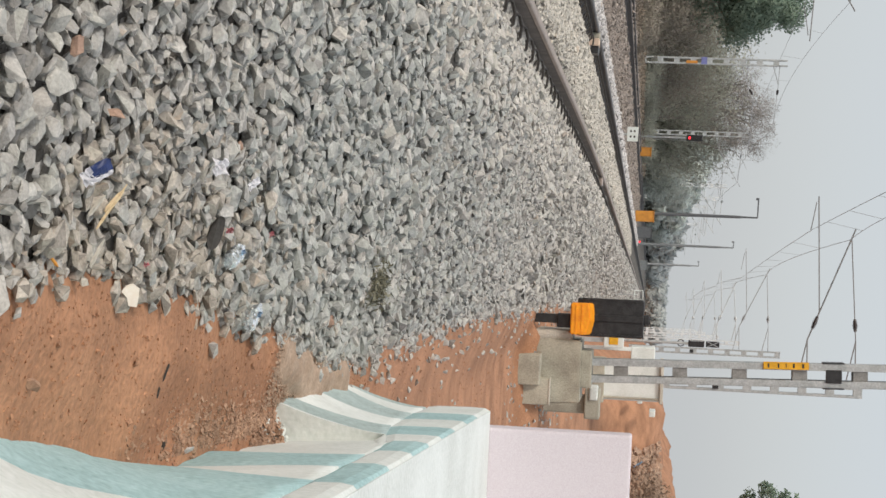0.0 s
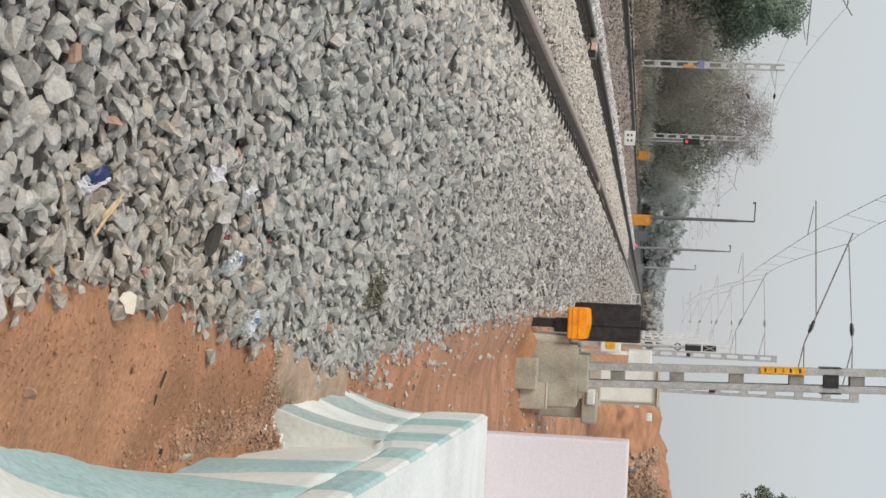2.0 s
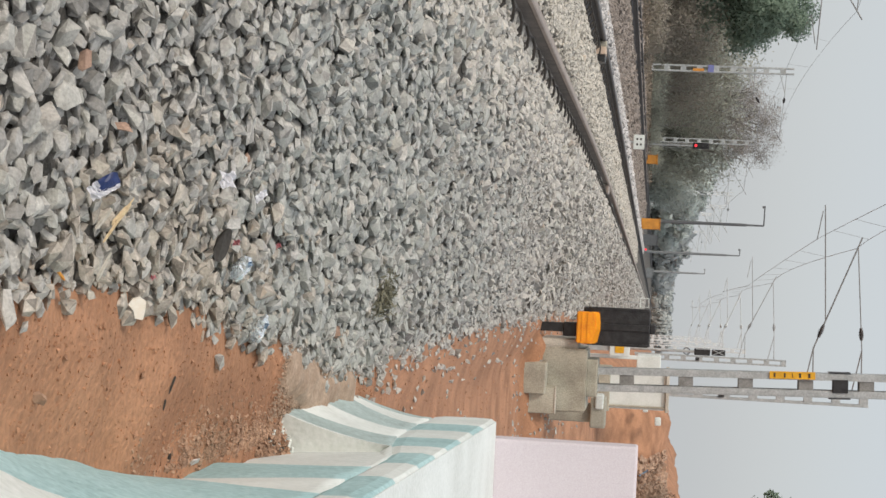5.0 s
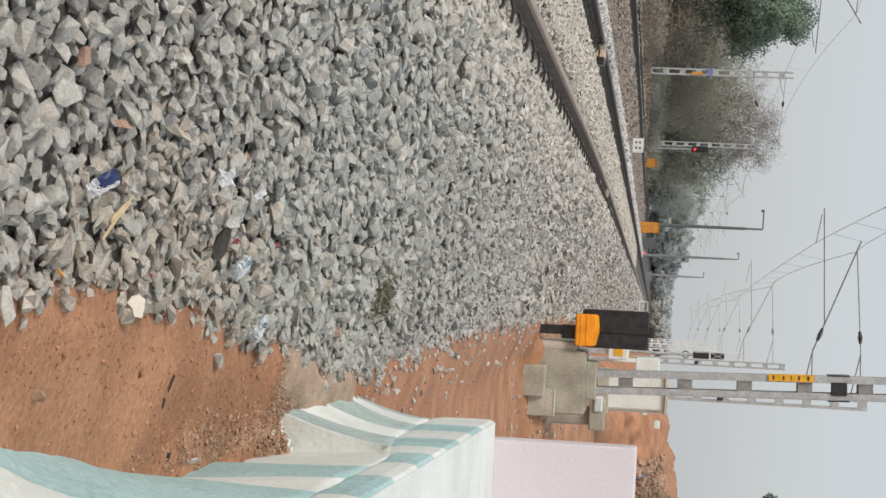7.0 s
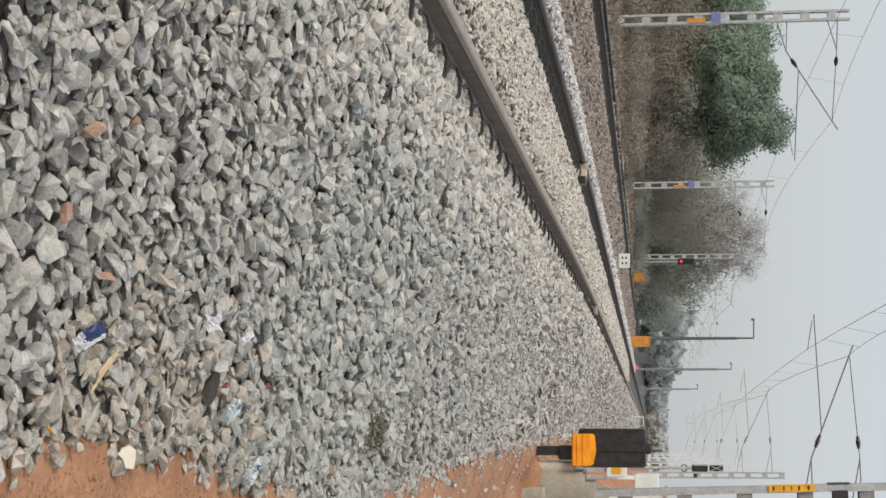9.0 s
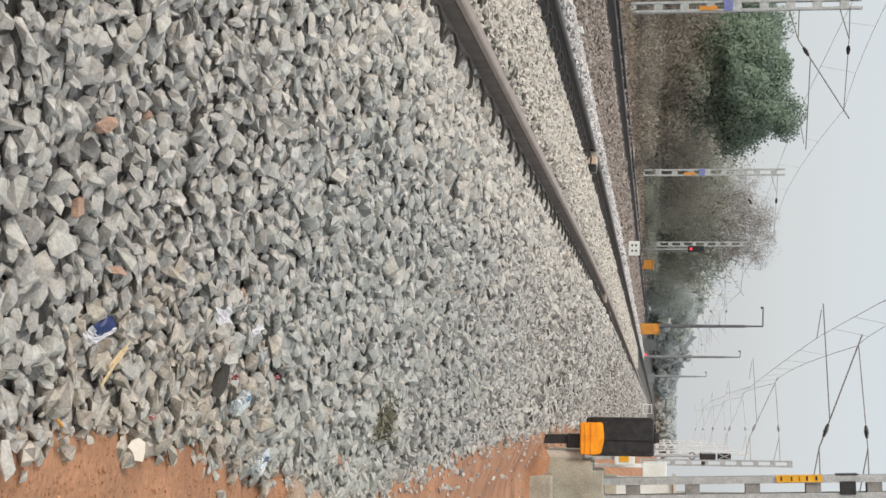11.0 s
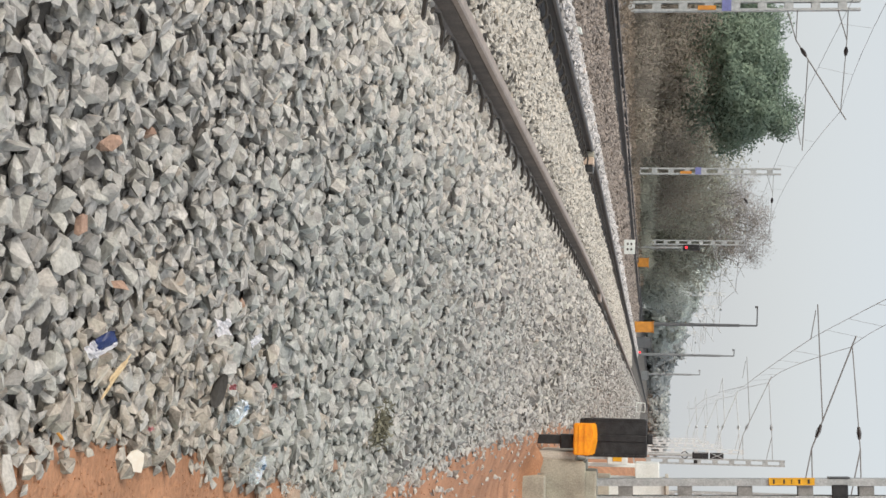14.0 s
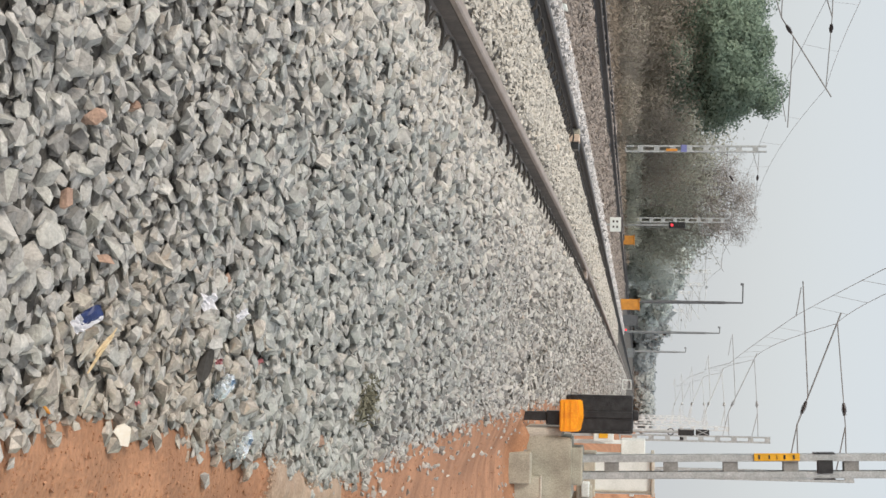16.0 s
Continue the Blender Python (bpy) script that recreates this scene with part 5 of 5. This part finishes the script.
edge = fringe(2.8, 9, 260, 0.02)
edge = edge[np.hypot(edge[:, 0] - 0.16, edge[:, 1] - 4.13) > 0.11]
stones("edge_stones", edge, size_of(len(edge), 0.024), PLAIN, M_STONE, bed, 31)
edge = fringe(9, 24, 420, 0.06)
stones("edge_stones", edge, size_of(len(edge), 0.028), COARSE, M_STONE, bed, 32)
edge = fringe(7.2, 9.5, 110, 0.07)
stones("edge_stones", edge, size_of(len(edge), 0.022), PLAIN, M_STONE, bed, 33)
n = 7000
y = 2.8 + 18 * rng.uniform(0, 1, n) ** 1.5
x = edge_x(y) + rng.uniform(0, 1, n) * 1.6
keep = ~((x > 0.3 + 0.06 * y) & (y < 8.5))
peb = np.column_stack([x, y, soil_z(x, y)])[keep]
stones("soil_pebbles", peb, size_of(len(peb), 0.0075) * rng.choice([0.6, 1, 1.9], len(peb), p=[0.6, 0.34, 0.06]), COARSE, M_CLOD, ground, 34)
y = rng.uniform(4.4, 6.5, 420)
x = 0.56 + 0.03 * y - np.abs(rng.normal(0, 0.07, 420))
peb = np.column_stack([x, y, soil_z(x, y)])
stones("soil_pebbles", peb, size_of(len(peb), 0.009), COARSE, M_GRIT, ground, 35)
y = rng.uniform(18.5, 30, 500)
x = rng.uniform(0.9, 2.6, 500)
peb = np.column_stack([x, y, soil_z(x, y)])
stones("soil_pebbles", peb, size_of(len(peb), 0.03), COARSE, M_STONE, ground, 36)

y = rng.uniform(5.9, 6.8, 260)
x = edge_x(y) + rng.uniform(-0.10, 0.04, 260)
peb = np.column_stack([x, y, soil_z(x, y) + 0.006])
stones("soil_pebbles", peb, size_of(len(peb), 0.012), COARSE, M_STONE, ground, 37)

# dusty gravel fan round the flared foot, and grit along the wall
n = 4200
y = rng.uniform(5.9, 7.4, n)
x = edge_x(y) + (0.64 - edge_x(y)) * rng.uniform(-0.15, 1.0, n)
fan = np.column_stack([x, y, soil_z(x, y) + 0.008])[rng.uniform(0, 1, n) < step(y, 5.9, 6.15)]
stones("soil_pebbles", fan, size_of(len(fan), 0.006), COARSE, M_FAN, ground, 38)
n = 5200
y = rng.uniform(4.85, 6.5, n)
x = 0.505 + 0.0362 * y - np.abs(rng.normal(0, 0.07, n))
grit = np.column_stack([x, y, soil_z(x, y)])
stones("soil_pebbles", grit, size_of(len(grit), 0.0062) * rng.choice([0.7, 1.0, 2.2], n, p=[0.5, 0.46, 0.04]), COARSE, M_GRIT, ground, 37)
def fan_z(x, y):
    inside = step(y, 5.95, 6.2) * (1 - step(y, 7.3, 7.7)) * step(x - edge_x(y), -0.06, 0.06)
    inside = inside * (1 - step(x - 0.25 * (y - 6.4), 0.56, 0.66))
    return soil_z(x, y) - 0.014 + 0.038 * inside + 0.006 * wave(x, y, 21, 0.12) * inside + 0.002 * wave(x, y, 22, 0.04)


patch = grid_mesh("gravel_patch", np.arange(0.36, 0.72, 0.012), np.arange(5.9, 7.75, 0.02), fan_z, M_FAN)
patch.parent = ground
tagged(patch, kind="stuff")
# crumbs of soil
n = 4500
y = 2.8 + 5.5 * rng.uniform(0, 1, n) ** 1.3
x = edge_x(y) + rng.uniform(0, 1, n) * 0.6
crumb = np.column_stack([x, y, soil_z(x, y)])
stones("soil_pebbles", crumb, size_of(len(crumb), 0.0042), COARSE, M_SOIL, ground, 39)
# rubble at the top of the red bank
y = rng.uniform(31.5, 35.0, 2600)
x = rng.uniform(3.9, 6.2, 2600)
rub = np.column_stack([x, y, soil_z(x, y) + rng.uniform(0, 0.05, 2600)])
stones("soil_pebbles", rub, size_of(len(rub), 0.075), COARSE, M_RUBBLE, ground, 40)

# pale stones scattered over the soil beyond the platform
y = 7.8 + 10 * rng.uniform(0, 1, 90) ** 1.3
x = np.interp(y, EDGE_Y, EDGE_X) + 0.05 + 0.75 * rng.uniform(0, 1, 90) ** 1.6
loose = np.column_stack([x, y, soil_z(x, y) + 0.008])
stones("soil_pebbles", loose, size_of(90, 0.024), PLAIN, M_SHOULDER, ground, 50)

# single larger pieces that stand out
BLOCKS = ((-0.387, 3.34, 0.028, M_BRICK, "broken_brick", "orange-brown broken brick piece among the stones"),
          (-0.565, 3.37, 0.034, M_BRICK, "broken_brick", "brown broken brick piece among the stones"),
          (-0.275, 3.70, 0.026, M_BRICK, "broken_brick", "flat brown broken brick piece among the stones"),
          (-0.274, 4.80, 0.020, M_BRICK, "broken_brick", "small brown brick piece among the stones"),
          (-0.622, 3.61, 0.026, M_BRICK, "broken_brick", "small brown brick piece among the stones"),
          (0.14, 3.30, 0.050, M_SHOULDER, "loose_rock", "large grey-green rock at the edge of the soil"),
          (0.40, 5.62, 0.015, M_BRICK, "broken_brick", "dark brick crumb on the soil edge"),
          (-4.77, 22.9, 0.11, M_WHITE, "loose_rock", "pale rock on the brown ballast"),
          (0.680, 5.10, 0.022, M_PALE, "loose_rock", "pale stone on the soil by the platform foot"),
          (0.640, 4.86, 0.016, M_RUBBER, "loose_rock", "dark stone on the soil by the platform foot"),
          (0.362, 3.651, 0.024, M_GRIT, "soil_clod", "brown crumbly clod on the bare soil"),
          (0.33, 6.75, 0.035, M_BRICK, "broken_brick", "small brown brick piece at the soil edge"))
for k, (x, y, r, mat, name, label) in enumerate(BLOCKS):
    v, f = FINE[k + 24]
    me = bpy.data.meshes.new(name)
    me.from_pydata([tuple(p) for p in v], [], [tuple(int(i) for i in t) for t in f])
    me.materials.append(mat)
    o = tagged(new(name, me), label, "rock")
    o.matrix_basis = Matrix.LocRotScale((x, y, (ballast_at(x, y) if x < float(edge_x(y)) else float(soil_z(np.float64(x), np.float64(y)))) + r * 0.55 + (0.025 if y < 6 and x < 0.1 else 0.0)), Euler((0.3, 0.2 + k, 0.4 * k)) if k != 5 else Euler((0.3, 0.05, 0.1)), (r, r, r) if k != 5 else (r * 0.95, r * 0.85, r * 0.75))

# small heap of grit and fallen plaster at the inner corner of the flare
for mat, n, r, seed in ((M_GRIT, 900, 0.012, 46), (M_WHITE, 170, 0.012, 47)):
    a, d = rng.uniform(0, 2 * np.pi, n), 0.2 * np.sqrt(rng.uniform(0, 1, n))
    x, y = 0.77 + 0.55 * d * np.cos(a), 6.16 + 1.1 * d * np.sin(a) + (0.06 if mat is M_WHITE else 0.0)
    heap = np.column_stack([x, y, soil_z(x, y) + 0.09 * (1 - d / 0.2) * rng.uniform(0.6, 1, n)])
    stones("fallen_plaster" if mat is M_WHITE else "soil_pebbles", heap, size_of(n, r), COARSE, mat, ground, seed)
# small pale stones packed round the rail foot
for y0, y1, gap, r in ((6, 14, 0.034, 0.02), (14, 34, 0.05, 0.03)):
    packed = strew(rng, lambda y: float(rail_x(y)) + 0.125, lambda y: float(rail_x(y)) + 0.42, y0, y1, gap, 0.008, ballast_z)
    stones("loose_stones", packed, size_of(len(packed), r), COARSE, M_SHOULDER, bed, 48)
    packed = strew(rng, lambda y: float(rail_x(y)) - 1.62, lambda y: float(rail_x(y)) - 1.40, y0, y1, gap, 0.008, ballast_z)
    stones("loose_stones", packed, size_of(len(packed), r), COARSE, M_DUSTY, bed, 49)
